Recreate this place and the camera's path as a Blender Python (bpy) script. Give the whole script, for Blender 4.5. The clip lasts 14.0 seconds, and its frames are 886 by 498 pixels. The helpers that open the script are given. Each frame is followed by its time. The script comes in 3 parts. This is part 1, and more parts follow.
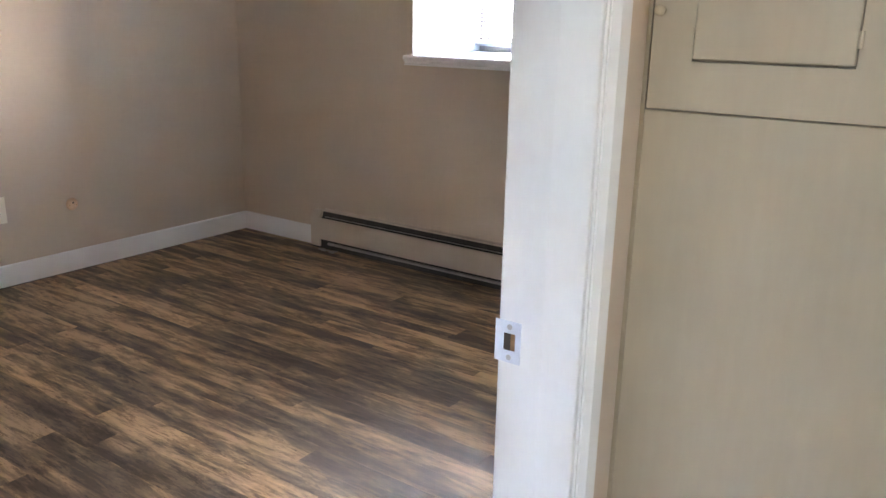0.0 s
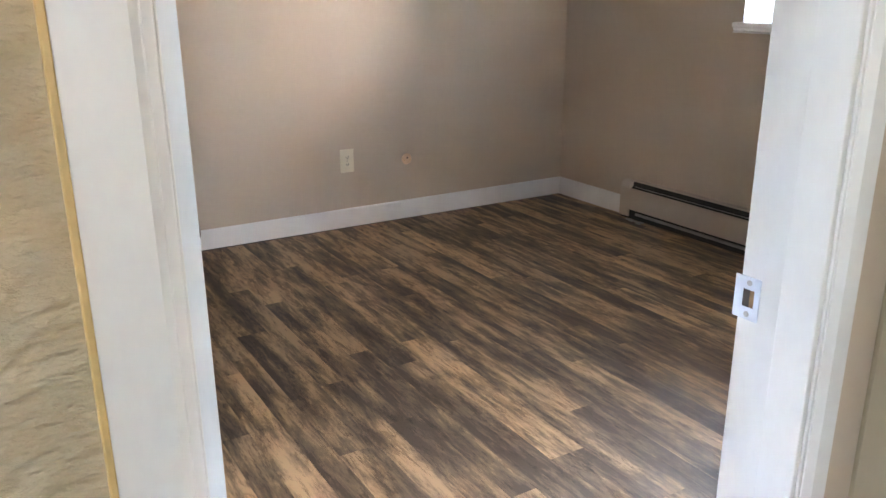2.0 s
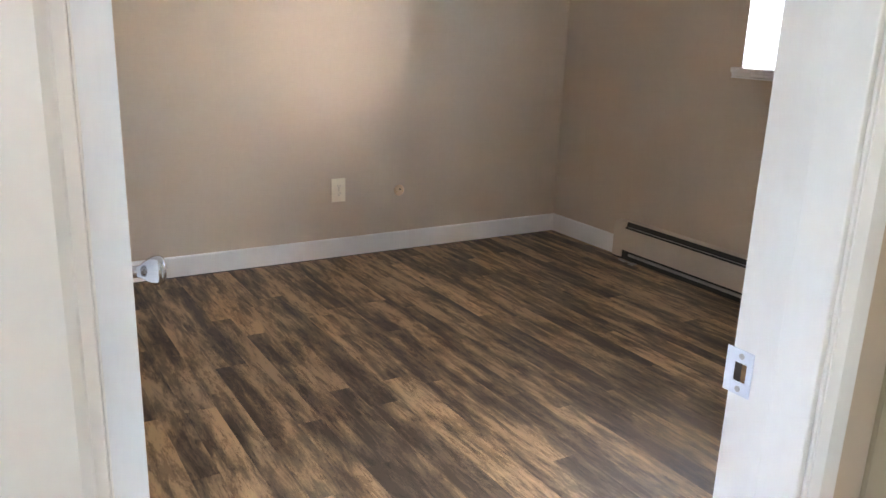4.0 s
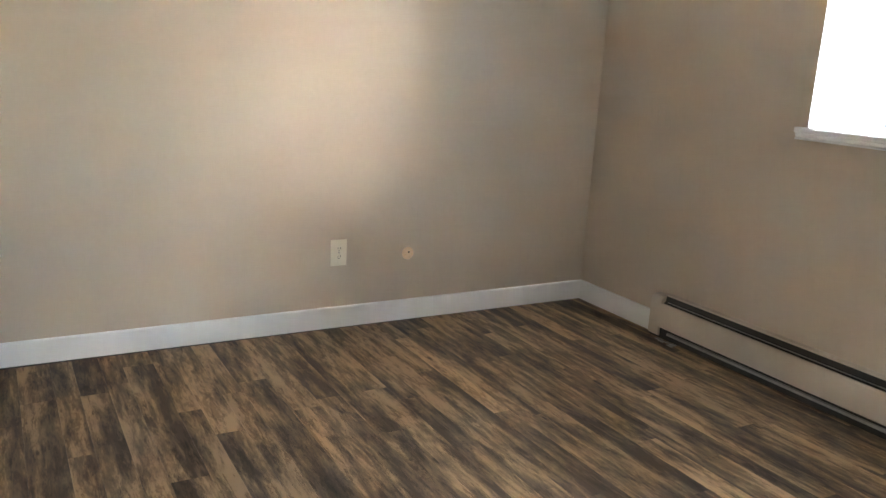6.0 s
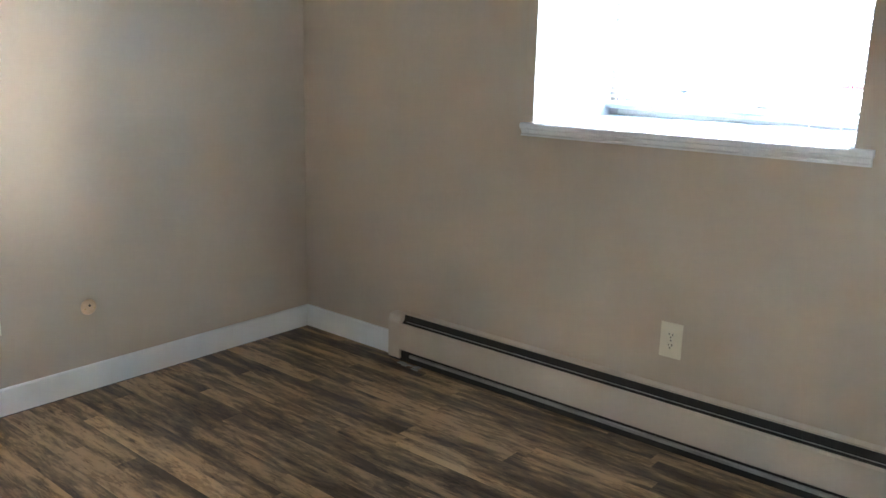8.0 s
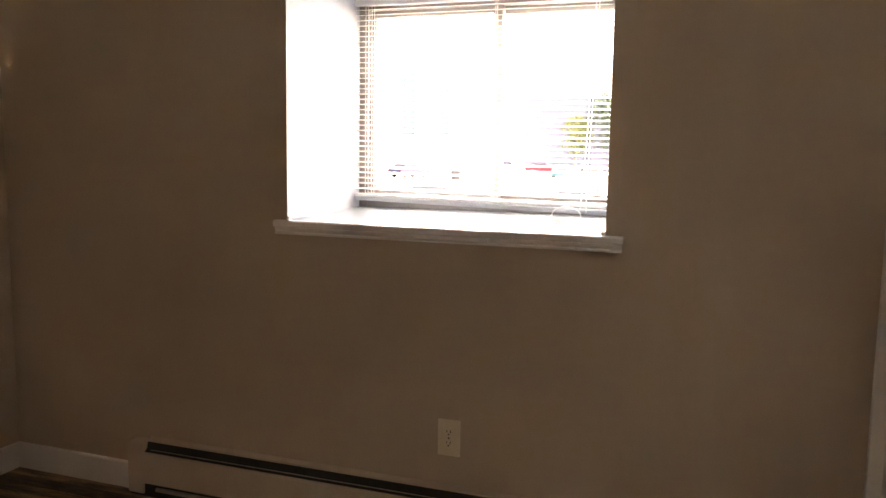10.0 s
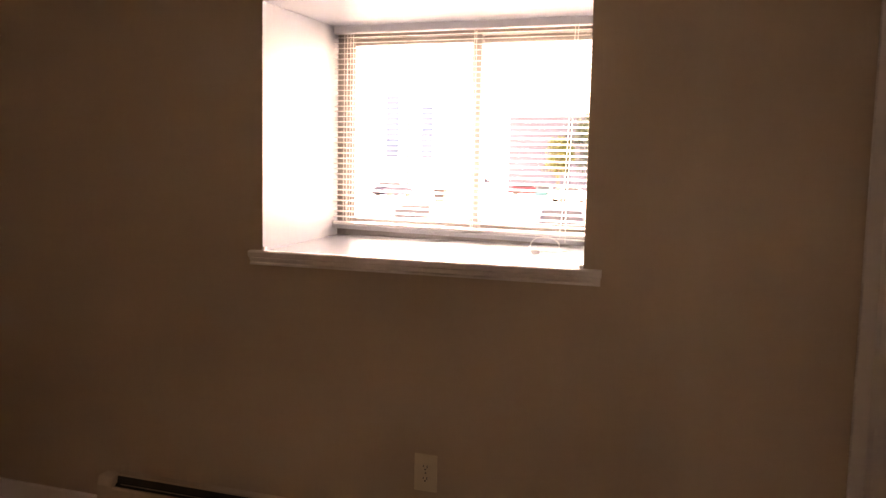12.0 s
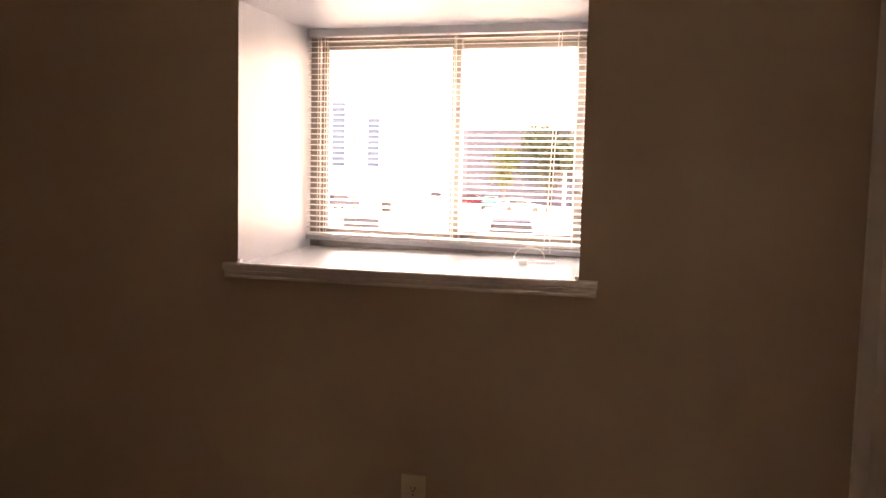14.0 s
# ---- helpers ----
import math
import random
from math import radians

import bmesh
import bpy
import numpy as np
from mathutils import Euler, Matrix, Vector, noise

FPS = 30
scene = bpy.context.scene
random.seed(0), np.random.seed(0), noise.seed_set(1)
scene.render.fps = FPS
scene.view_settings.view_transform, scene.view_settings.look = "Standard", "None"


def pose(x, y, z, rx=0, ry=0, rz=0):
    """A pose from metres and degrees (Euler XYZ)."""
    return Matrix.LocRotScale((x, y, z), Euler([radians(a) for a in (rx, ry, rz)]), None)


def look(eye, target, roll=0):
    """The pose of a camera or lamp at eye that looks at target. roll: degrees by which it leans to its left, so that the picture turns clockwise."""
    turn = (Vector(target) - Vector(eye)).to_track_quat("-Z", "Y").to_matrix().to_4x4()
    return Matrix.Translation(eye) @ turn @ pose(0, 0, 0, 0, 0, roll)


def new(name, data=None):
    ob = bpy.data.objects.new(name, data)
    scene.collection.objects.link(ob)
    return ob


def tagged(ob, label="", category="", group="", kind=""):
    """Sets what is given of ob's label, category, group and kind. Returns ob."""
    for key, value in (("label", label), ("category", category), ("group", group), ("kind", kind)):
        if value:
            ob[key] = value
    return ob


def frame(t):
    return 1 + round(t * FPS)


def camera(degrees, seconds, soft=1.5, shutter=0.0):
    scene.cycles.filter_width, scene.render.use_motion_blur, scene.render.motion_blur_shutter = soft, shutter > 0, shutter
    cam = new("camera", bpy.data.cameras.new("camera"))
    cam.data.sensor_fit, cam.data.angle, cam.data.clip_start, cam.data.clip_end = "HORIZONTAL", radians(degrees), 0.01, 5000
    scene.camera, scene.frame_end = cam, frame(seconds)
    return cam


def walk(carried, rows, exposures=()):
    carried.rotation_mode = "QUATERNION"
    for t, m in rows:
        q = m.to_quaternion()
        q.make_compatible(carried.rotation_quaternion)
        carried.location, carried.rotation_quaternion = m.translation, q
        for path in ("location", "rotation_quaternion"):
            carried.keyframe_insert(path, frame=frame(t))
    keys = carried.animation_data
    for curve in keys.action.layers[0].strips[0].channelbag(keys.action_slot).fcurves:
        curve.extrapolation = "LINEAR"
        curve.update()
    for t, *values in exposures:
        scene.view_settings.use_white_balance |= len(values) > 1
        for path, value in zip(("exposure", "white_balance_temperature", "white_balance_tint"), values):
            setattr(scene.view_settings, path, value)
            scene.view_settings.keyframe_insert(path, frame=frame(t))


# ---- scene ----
cam = camera(58.1, 14.0)
PATH = [
    (0, (3.799, -3.257, 1.274), (2.694, -1.684, 0.722), 1.1),
    (0.5, (3.782, -3.214, 1.275), (2.493, -1.781, 0.739), 0.4),
    (1, (3.843, -3.177, 1.271), (2.324, -2.001, 0.714), 0.8),
    (1.5, (3.909, -3.186, 1.252), (2.26, -2.225, 0.653), 0.2),
    (2, (3.932, -3.242, 1.25), (2.3, -2.263, 0.634), -0.3),
    (2.2, (3.941, -3.268, 1.25), (2.333, -2.252, 0.632), -0.4),
    (4.3, (3.85, -3.144, 1.269), (2.196, -2.16, 0.725), 2.6),
    (4.5, (3.802, -3.112, 1.267), (2.131, -2.153, 0.73), 2.3),
    (5, (3.643, -3.07, 1.282), (1.968, -2.105, 0.77), 1.3),
    (5.5, (3.537, -2.994, 1.297), (1.871, -1.999, 0.812), 2.0),
    (6, (3.422, -2.888, 1.303), (1.736, -1.919, 0.834), 3.2),
    (6.5, (3.295, -2.815, 1.301), (1.649, -1.783, 0.826), 2.8),
    (7, (3.155, -2.741, 1.323), (1.656, -1.502, 0.856), 1.9),
    (7.5, (3.065, -2.66, 1.318), (1.69, -1.293, 0.83), 1.7),
    (8, (2.982, -2.553, 1.321), (1.744, -1.05, 0.862), 1.4),
    (8.5, (2.889, -2.505, 1.322), (1.882, -0.814, 0.968), 1.4),
    (9, (2.797, -2.479, 1.348), (1.996, -0.669, 1.059), 0.8),
    (9.2, (2.787, -2.474, 1.349), (2.024, -0.646, 1.074), 0.8),
    (11.3, (2.747, -2.451, 1.375), (2.141, -0.559, 1.146), 1.0),
    (11.5, (2.761, -2.445, 1.388), (2.147, -0.556, 1.158), 0.8),
    (12, (2.773, -2.426, 1.388), (2.145, -0.538, 1.195), 1.2),
    (12.5, (2.76, -2.432, 1.398), (2.134, -0.538, 1.25), 1.9),
    (13, (2.742, -2.415, 1.394), (2.113, -0.522, 1.256), 2.5),
    (13.5, (2.685, -2.392, 1.389), (2.081, -0.491, 1.249), 2.0),
    (14, (2.614, -2.368, 1.375), (2.115, -0.438, 1.213), 1.3),
]

# ---- light ----
EXPOSURES = [(0.0, 6.61, 6850, 22), (2.2, 6.69, 6850, 20), (4.3, 6.7, 7050, 21), (5.0, 6.73, 8200, 22), (5.6, 6.9, 7900, 20), (6.2, 6.93, 6700, 12), (7.5, 7.18, 6600, 11), (8.0, 6.83, 6300, 10), (8.5, 5.93, 6300, 10), (9.0, 5.48, 6900, 14), (9.2, 5.38, 7300, 16), (11.3, 4.91, 14700, 49), (12.5, 4.61, 14500, 48), (14.0, 4.28, 14000, 46)]
walk(cam, [(t, look(eye, target, roll)) for t, eye, target, roll in PATH], EXPOSURES)
world = bpy.data.worlds.new("sky")
scene.world = world
world.use_nodes = True
_sky = world.node_tree.nodes.new("ShaderNodeTexSky")
_sky.sky_type, _sky.sun_disc = "NISHITA", False
SUN_EL, SUN_AZ = radians(46), radians(87)
_sky.sun_elevation, _sky.sun_rotation = SUN_EL, SUN_AZ
_bg = world.node_tree.nodes["Background"]
_bg.inputs["Strength"].default_value = 0.10
world.node_tree.links.new(_sky.outputs["Color"], _bg.inputs["Color"])
_sun = bpy.data.lights.new("sun", "SUN")
_sun.energy, _sun.angle, _sun.color = 3.4, radians(0.5), (1.0, 0.95, 0.87)
sun = new("sun", _sun)
_way = Vector((math.sin(SUN_AZ) * math.cos(SUN_EL), math.cos(SUN_AZ) * math.cos(SUN_EL), math.sin(SUN_EL)))
sun.matrix_world = look(_way * 40, (0, 0, 0))


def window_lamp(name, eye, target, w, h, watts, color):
    """An area lamp added beyond an opening to stand in for daylight."""
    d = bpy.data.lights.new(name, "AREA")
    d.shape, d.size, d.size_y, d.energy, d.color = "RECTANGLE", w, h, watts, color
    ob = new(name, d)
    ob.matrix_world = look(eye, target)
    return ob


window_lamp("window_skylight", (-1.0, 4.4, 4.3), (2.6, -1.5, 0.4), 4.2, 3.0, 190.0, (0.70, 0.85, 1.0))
# Added low fill, no visible source, for the bright band on the west wall.
window_lamp("window_low_fill", (6.3, 4.0, 2.2), (0.0, -1.1, 1.3), 2.8, 2.8, 19.0, (1.0, 0.95, 0.90))
# Fill lamps added at the two assumed hall openings, both unseen.
window_lamp("hall_south_fill", (3.94, -6.15, 1.56), (3.94, -4.0, 1.2), 0.4, 0.4, 0.38, (0.66, 0.85, 1.0))
window_lamp("hall_branch_fill", (7.58, -3.2, 1.30), (3.4, -3.2, 1.25), 0.4, 0.25, 0.37, (0.62, 0.83, 1.0))

# ---- materials ----
def mat(name, base, rough=0.6, metal=0.0, vary=0.08, scale=3.0, fine=60.0, bump=0.0, bump_scale=200.0, stretch=(1, 1, 1), spec=0.5, relief=0.002):
    """A painted or cast surface with large blotches and a fine grain."""
    m = bpy.data.materials.new(name)
    m.use_nodes = True
    nt = m.node_tree
    n, l = nt.nodes, nt.links
    b = n["Principled BSDF"]
    b.inputs["Roughness"].default_value, b.inputs["Metallic"].default_value = rough, metal
    b.inputs["Specular IOR Level"].default_value = spec
    tc = n.new("ShaderNodeTexCoord")
    mp = n.new("ShaderNodeMapping")
    mp.inputs["Scale"].default_value = stretch
    l.new(tc.outputs["Object"], mp.inputs["Vector"])
    big, small = n.new("ShaderNodeTexNoise"), n.new("ShaderNodeTexNoise")
    big.inputs["Scale"].default_value, small.inputs["Scale"].default_value = scale, fine
    big.inputs["Detail"].default_value, small.inputs["Detail"].default_value = 4, 3
    l.new(mp.outputs[0], big.inputs["Vector"])
    l.new(mp.outputs[0], small.inputs["Vector"])
    add = n.new("ShaderNodeMath")
    add.operation = "MULTIPLY_ADD"
    l.new(small.outputs["Fac"], add.inputs[0])
    add.inputs[1].default_value = 0.45
    l.new(big.outputs["Fac"], add.inputs[2])
    ramp = n.new("ShaderNodeValToRGB")
    e = ramp.color_ramp.elements
    e[0].position, e[1].position = 0.45, 1.0
    e[0].color = (*[c * (1 - vary) for c in base], 1)
    e[1].color = (*[min(1, c * (1 + vary)) for c in base], 1)
    l.new(add.outputs[0], ramp.inputs["Fac"])
    l.new(ramp.outputs["Color"], b.inputs["Base Color"])
    if bump:
        bt = n.new("ShaderNodeTexNoise")
        bt.inputs["Scale"].default_value, bt.inputs["Detail"].default_value = bump_scale, 4
        l.new(mp.outputs[0], bt.inputs["Vector"])
        bp = n.new("ShaderNodeBump")
        bp.inputs["Strength"].default_value, bp.inputs["Distance"].default_value = bump, relief
        l.new(bt.outputs["Fac"], bp.inputs["Height"])
        l.new(bp.outputs["Normal"], b.inputs["Normal"])
    return m


def plank_mat(name, dark, mid, light, shift):
    """Rustic grey-brown vinyl plank: streaks along the board, dark smears, knots and pale worn patches."""
    m = bpy.data.materials.new(name)
    m.use_nodes = True
    n, l = m.node_tree.nodes, m.node_tree.links
    b = n["Principled BSDF"]
    tc, oi = n.new("ShaderNodeTexCoord"), n.new("ShaderNodeObjectInfo")
    off = n.new("ShaderNodeMath")
    off.operation = "MULTIPLY"
    off.inputs[1].default_value = 73.0
    l.new(oi.outputs["Random"], off.inputs[0])
    vadd = n.new("ShaderNodeVectorMath")
    vadd.operation = "ADD"
    l.new(tc.outputs["Object"], vadd.inputs[0])
    l.new(off.outputs[0], vadd.inputs[1])

    def streak(sx, sy, detail, rough):
        mp = n.new("ShaderNodeMapping")
        mp.inputs["Scale"].default_value = (sx, sy, 1)
        l.new(vadd.outputs[0], mp.inputs["Vector"])
        t = n.new("ShaderNodeTexNoise")
        t.inputs["Scale"].default_value, t.inputs["Detail"].default_value, t.inputs["Roughness"].default_value = 1.0, detail, rough
        t.inputs["Distortion"].default_value = 0.3
        l.new(mp.outputs[0], t.inputs["Vector"])
        return t.outputs["Fac"]

    a, c, g = streak(1.3, 9, 3, 0.5), streak(5.0, 27, 8, 0.72), streak(7, 130, 4, 0.65)

    def math_node(op, x, y, z=0.0):
        k = n.new("ShaderNodeMath")
        k.operation = op
        for i, v in enumerate((x, y, z)):
            if isinstance(v, (int, float)):
                k.inputs[i].default_value = v
            else:
                l.new(v, k.inputs[i])
        return k.outputs[0]

    def layer(base, fac, lo, hi, color, amount):
        """Multiplies a stain with a feathered edge into the colour."""
        r = n.new("ShaderNodeValToRGB")
        e = r.color_ramp.elements
        e[0].position, e[0].color, e[1].position, e[1].color = lo, (1, 1, 1, 1), hi, (*color, 1)
        l.new(fac, r.inputs["Fac"])
        mx = n.new("ShaderNodeMix")
        mx.data_type, mx.blend_type = "RGBA", "MULTIPLY"
        mx.inputs["Factor"].default_value = amount
        l.new(base, mx.inputs["A"])
        l.new(r.outputs["Color"], mx.inputs["B"])
        return mx.outputs["Result"]

    tone = math_node("MULTIPLY_ADD", a, 2.2, shift - 1.76)
    tone = math_node("MULTIPLY_ADD", c, 2.0, tone)
    tone = math_node("MULTIPLY_ADD", g, 0.30, tone)
    tone = math_node("MULTIPLY_ADD", oi.outputs["Random"], 0.14, tone)
    ramp = n.new("ShaderNodeValToRGB")
    e = ramp.color_ramp.elements
    e[0].position, e[0].color = 0.20, (*dark, 1)
    e[1].position, e[1].color = 0.88, (*light, 1)
    k = e.new(0.52)
    k.color = (*mid, 1)
    l.new(tone, ramp.inputs["Fac"])
    # weathered dark patches with ragged edges, short dark cracks, knots
    col = layer(ramp.outputs["Color"], streak(3.6, 17, 10, 0.78), 0.53, 0.57, (0.54, 0.51, 0.48), 0.9)
    col = layer(col, streak(5.0, 38, 9, 0.8), 0.56, 0.60, (0.45, 0.41, 0.38), 0.9)
    col = layer(col, streak(10, 70, 6, 0.75), 0.63, 0.67, (0.35, 0.31, 0.28), 0.85)
    mp = n.new("ShaderNodeMapping")
    mp.inputs["Scale"].default_value = (2.4, 7.0, 1)
    l.new(vadd.outputs[0], mp.inputs["Vector"])
    vo = n.new("ShaderNodeTexVoronoi")
    vo.inputs["Scale"].default_value = 1.0
    l.new(mp.outputs[0], vo.inputs["Vector"])
    mk = n.new("ShaderNodeMix")
    mk.data_type, mk.blend_type = "RGBA", "MULTIPLY"
    mk.inputs["Factor"].default_value = 0.85
    kn = n.new("ShaderNodeValToRGB")
    q = kn.color_ramp.elements
    q[0].position, q[0].color, q[1].position, q[1].color = 0.03, (0.25, 0.22, 0.2, 1), 0.075, (1, 1, 1, 1)
    l.new(vo.outputs["Distance"], kn.inputs["Fac"])
    l.new(col, mk.inputs["A"])
    l.new(kn.outputs["Color"], mk.inputs["B"])
    l.new(mk.outputs["Result"], b.inputs["Base Color"])
    b.inputs["Roughness"].default_value = 0.55
    b.inputs["Specular IOR Level"].default_value = 0.35
    bp = n.new("ShaderNodeBump")
    bp.inputs["Strength"].default_value, bp.inputs["Distance"].default_value = 0.35, 0.001
    l.new(g, bp.inputs["Height"])
    l.new(bp.outputs["Normal"], b.inputs["Normal"])
    return m


WALL = mat("greige_wall_paint", (0.57, 0.465, 0.355), 0.62, vary=0.04, scale=1.5, fine=40, bump=0.12, bump_scale=160)
TEXTURED = mat("tan_textured_wall", (0.53, 0.435, 0.295), 0.6, vary=0.025, scale=8, fine=60, bump=1.0, bump_scale=70, stretch=(1, 0.55, 1.4), relief=0.014)
PANELTAN = mat("tan_painted_panel", (0.41, 0.338, 0.235), 0.5, vary=0.05, scale=3, fine=25, bump=0.1, bump_scale=30, stretch=(4, 4, 0.6))
CEIL = mat("ceiling_white", (0.78, 0.77, 0.74), 0.8, vary=0.03, bump=0.3, bump_scale=90)
TRIM = mat("white_trim_paint", (0.84, 0.83, 0.81), 0.45, vary=0.02, scale=6, fine=80, bump=0.02, bump_scale=60)
JAMB = mat("worn_white_door_frame_paint", (0.80, 0.795, 0.775), 0.38, vary=0.03, scale=10, fine=120, bump=0.05, bump_scale=35, stretch=(1, 1, 0.4))
DOORW = mat("white_door_paint", (0.77, 0.80, 0.83), 0.35, vary=0.03, scale=5, fine=90, bump=0.08, bump_scale=80, stretch=(3, 3, 0.4))
CAULK = mat("yellowed_caulk", (0.64, 0.45, 0.19), 0.5, vary=0.15, scale=20, fine=120)
# White recess and sill, with dimmer, cooler light put into their colour.
REVEAL = mat("dimmed_recess_paint", (0.34, 0.39, 0.435), 0.4, vary=0.03, scale=5, bump=0.08, bump_scale=90)
SILLP = mat("glossy_dimmed_sill_paint", (0.38, 0.42, 0.46), 0.18, vary=0.03, scale=6, bump=0.04, bump_scale=25)
HEAT = mat("cream_heater_enamel", (0.60, 0.51, 0.41), 0.45, vary=0.05, scale=4, fine=70, bump=0.05)
DARK = mat("heater_shade_and_feet", (0.02, 0.018, 0.016), 0.7, vary=0.3)
FIN = mat("dull_aluminium", (0.45, 0.44, 0.42), 0.4, 0.9, vary=0.15, scale=20)
GREYSTRIP = mat("grey_dusty_strip", (0.33, 0.315, 0.29), 0.7, vary=0.25, scale=9, fine=80, bump=0.3)
PLATE = mat("cream_outlet_plastic", (0.82, 0.75, 0.60), 0.35, vary=0.04, scale=20)
SLOT = mat("outlet_slot_dark", (0.05, 0.035, 0.025), 0.6, vary=0.2)
CHROME = mat("satin_chrome", (0.60, 0.65, 0.72), 0.14, 1.0, vary=0.05, scale=30)
STEEL = mat("zinc_strike_steel", (0.62, 0.66, 0.72), 0.3, 1.0, vary=0.1, scale=40)
BRASSDARK = mat("worn_latch_hole_wood", (0.25, 0.14, 0.06), 0.7, vary=0.3, scale=60)
BLIND = mat("white_blind_enamel", (0.82, 0.82, 0.80), 0.35, vary=0.02, scale=10)
RAIL = mat("grey_blind_rail_enamel", (0.74, 0.75, 0.76), 0.3, vary=0.03, scale=10)
DARKRAIL = mat("shaded_grey_bottom_rail_enamel", (0.46, 0.49, 0.52), 0.3, vary=0.05, scale=10)
CORD = mat("white_cord", (0.78, 0.78, 0.75), 0.7, vary=0.05)
# Frame colour darkened so its backlit side reads grey beside the panes.
FRAME = mat("backlit_window_frame", (0.22, 0.215, 0.205), 0.4, vary=0.05, scale=8)
SUB = mat("underlay_and_gap_shade", (0.03, 0.026, 0.022), 0.8, vary=0.2)
OUTWALL = mat("stucco_outside", (0.55, 0.52, 0.47), 0.85, vary=0.08, bump=0.3)
CONC = mat("sun_bleached_asphalt", (0.56, 0.55, 0.53), 0.9, vary=0.12, scale=0.15, fine=6, bump=0.2, bump_scale=20)
PALE = mat("pale_facade_render", (0.70, 0.70, 0.68), 0.8, vary=0.05, scale=0.3, fine=5)
# Brick's washed-out, cool look in daylight is put into its colour.
BRICK = mat("washed_bluish_brickwork", (0.070, 0.080, 0.108), 0.95, vary=0.18, scale=1.2, fine=12, stretch=(1, 1, 3), spec=0.05)
BLUEGLASS = mat("tinted_blue_glass", (0.06, 0.105, 0.16), 0.8, vary=0.1, scale=0.5, spec=0.1)
CARGLASS = mat("dark_car_glass", (0.02, 0.024, 0.03), 0.3, vary=0.1, spec=0.12)
TYRE = mat("black_rubber", (0.025, 0.025, 0.026), 0.8, vary=0.2)
BARK = mat("grey_brown_bark", (0.14, 0.10, 0.07), 0.9, vary=0.25, scale=8, bump=0.6)
LEAF = mat("yellow_green_leaves", (0.085, 0.105, 0.040), 0.8, vary=0.35, scale=2, fine=9, spec=0.05)
LEAFDARK = mat("dark_green_leaves", (0.038, 0.056, 0.038), 0.8, vary=0.35, scale=2, fine=9, spec=0.05)
PLANK_DARK = plank_mat("vinyl_plank_dark", (0.075, 0.048, 0.029), (0.182, 0.116, 0.066), (0.450, 0.284, 0.154), -0.06)
PLANK_MID = plank_mat("vinyl_plank_mid", (0.077, 0.049, 0.030), (0.196, 0.124, 0.070), (0.492, 0.311, 0.168), 0.0)
PLANK_LIGHT = plank_mat("vinyl_plank_light", (0.088, 0.056, 0.033), (0.226, 0.142, 0.077), (0.574, 0.356, 0.188), 0.13)
_g = bpy.data.materials.new("clear_glass")
_g.use_nodes = True
_gb = _g.node_tree.nodes["Principled BSDF"]
_gb.inputs["Transmission Weight"].default_value, _gb.inputs["Roughness"].default_value, _gb.inputs["IOR"].default_value = 1.0, 0.0, 1.01
GLASS = _g


# ---- mesh helpers ----
def bm_box(bm, x0, x1, y0, y1, z0, z1, bevel=0.0):
    r = bmesh.ops.create_cube(bm, size=1.0)
    vs = r["verts"]
    for v in vs:
        v.co = Vector((x0 + (v.co.x + 0.5) * (x1 - x0), y0 + (v.co.y + 0.5) * (y1 - y0), z0 + (v.co.z + 0.5) * (z1 - z0)))
    if bevel:
        es = list({e for v in vs for e in v.link_edges})
        bmesh.ops.bevel(bm, geom=es, offset=bevel, segments=2, affect="EDGES", profile=0.5)
    return bm


def box(x0, x1, y0, y1, z0, z1, bevel=0.0):
    return bm_box(bmesh.new(), x0, x1, y0, y1, z0, z1, bevel)


def prism(profile, axis, a0, a1, bevel=0.0):
    """A closed profile of (u, v) pairs drawn out along an axis: x (u=y, v=z), y (u=x, v=z) or z (u=x, v=y)."""
    bm = bmesh.new()
    place = {"x": lambda u, v, a: (a, u, v), "y": lambda u, v, a: (u, a, v), "z": lambda u, v, a: (u, v, a)}[axis]
    lo = [bm.verts.new(place(u, v, a0)) for u, v in profile]
    hi = [bm.verts.new(place(u, v, a1)) for u, v in profile]
    bm.faces.new(lo)
    bm.faces.new(hi)
    k = len(profile)
    for i in range(k):
        bm.faces.new((lo[i], lo[(i + 1) % k], hi[(i + 1) % k], hi[i]))
    bmesh.ops.recalc_face_normals(bm, faces=bm.faces)
    if bevel:
        bmesh.ops.bevel(bm, geom=list(bm.edges), offset=bevel, segments=2, affect="EDGES", profile=0.5)
    return bm


def lathe(profile, segments=28):
    """Turns (radius, height) pairs round the z axis."""
    bm = bmesh.new()
    rings = []
    for r, h in profile:
        rings.append([bm.verts.new((r * math.cos(2 * math.pi * i / segments), r * math.sin(2 * math.pi * i / segments), h)) for i in range(segments)])
    for p, q in zip(rings, rings[1:]):
        for i in range(segments):
            j = (i + 1) % segments
            bm.faces.new((p[i], p[j], q[j], q[i]))
    bm.faces.new(rings[0])
    bm.faces.new(rings[-1])
    bmesh.ops.recalc_face_normals(bm, faces=bm.faces)
    return bm


def mesh_of(name, bm, material, smooth=False):
    me = bpy.data.meshes.new(name)
    bm.to_mesh(me)
    bm.free()
    me.materials.append(material)
    if smooth:
        for p in me.polygons:
            p.use_smooth = True
    return me


def thing(name, bm, material, label, category, group="", kind="", at=None, smooth=False):
    ob = new(name, mesh_of(name, bm, material, smooth))
    if at is not None:
        ob.matrix_world = at
    return tagged(ob, label, category, group, kind)


def holder(name, label, category, group="", kind="", at=None):
    ob = new(name)
    ob.empty_display_size = 0.1
    if at is not None:
        ob.matrix_world = at
    return tagged(ob, label, category, group, kind)


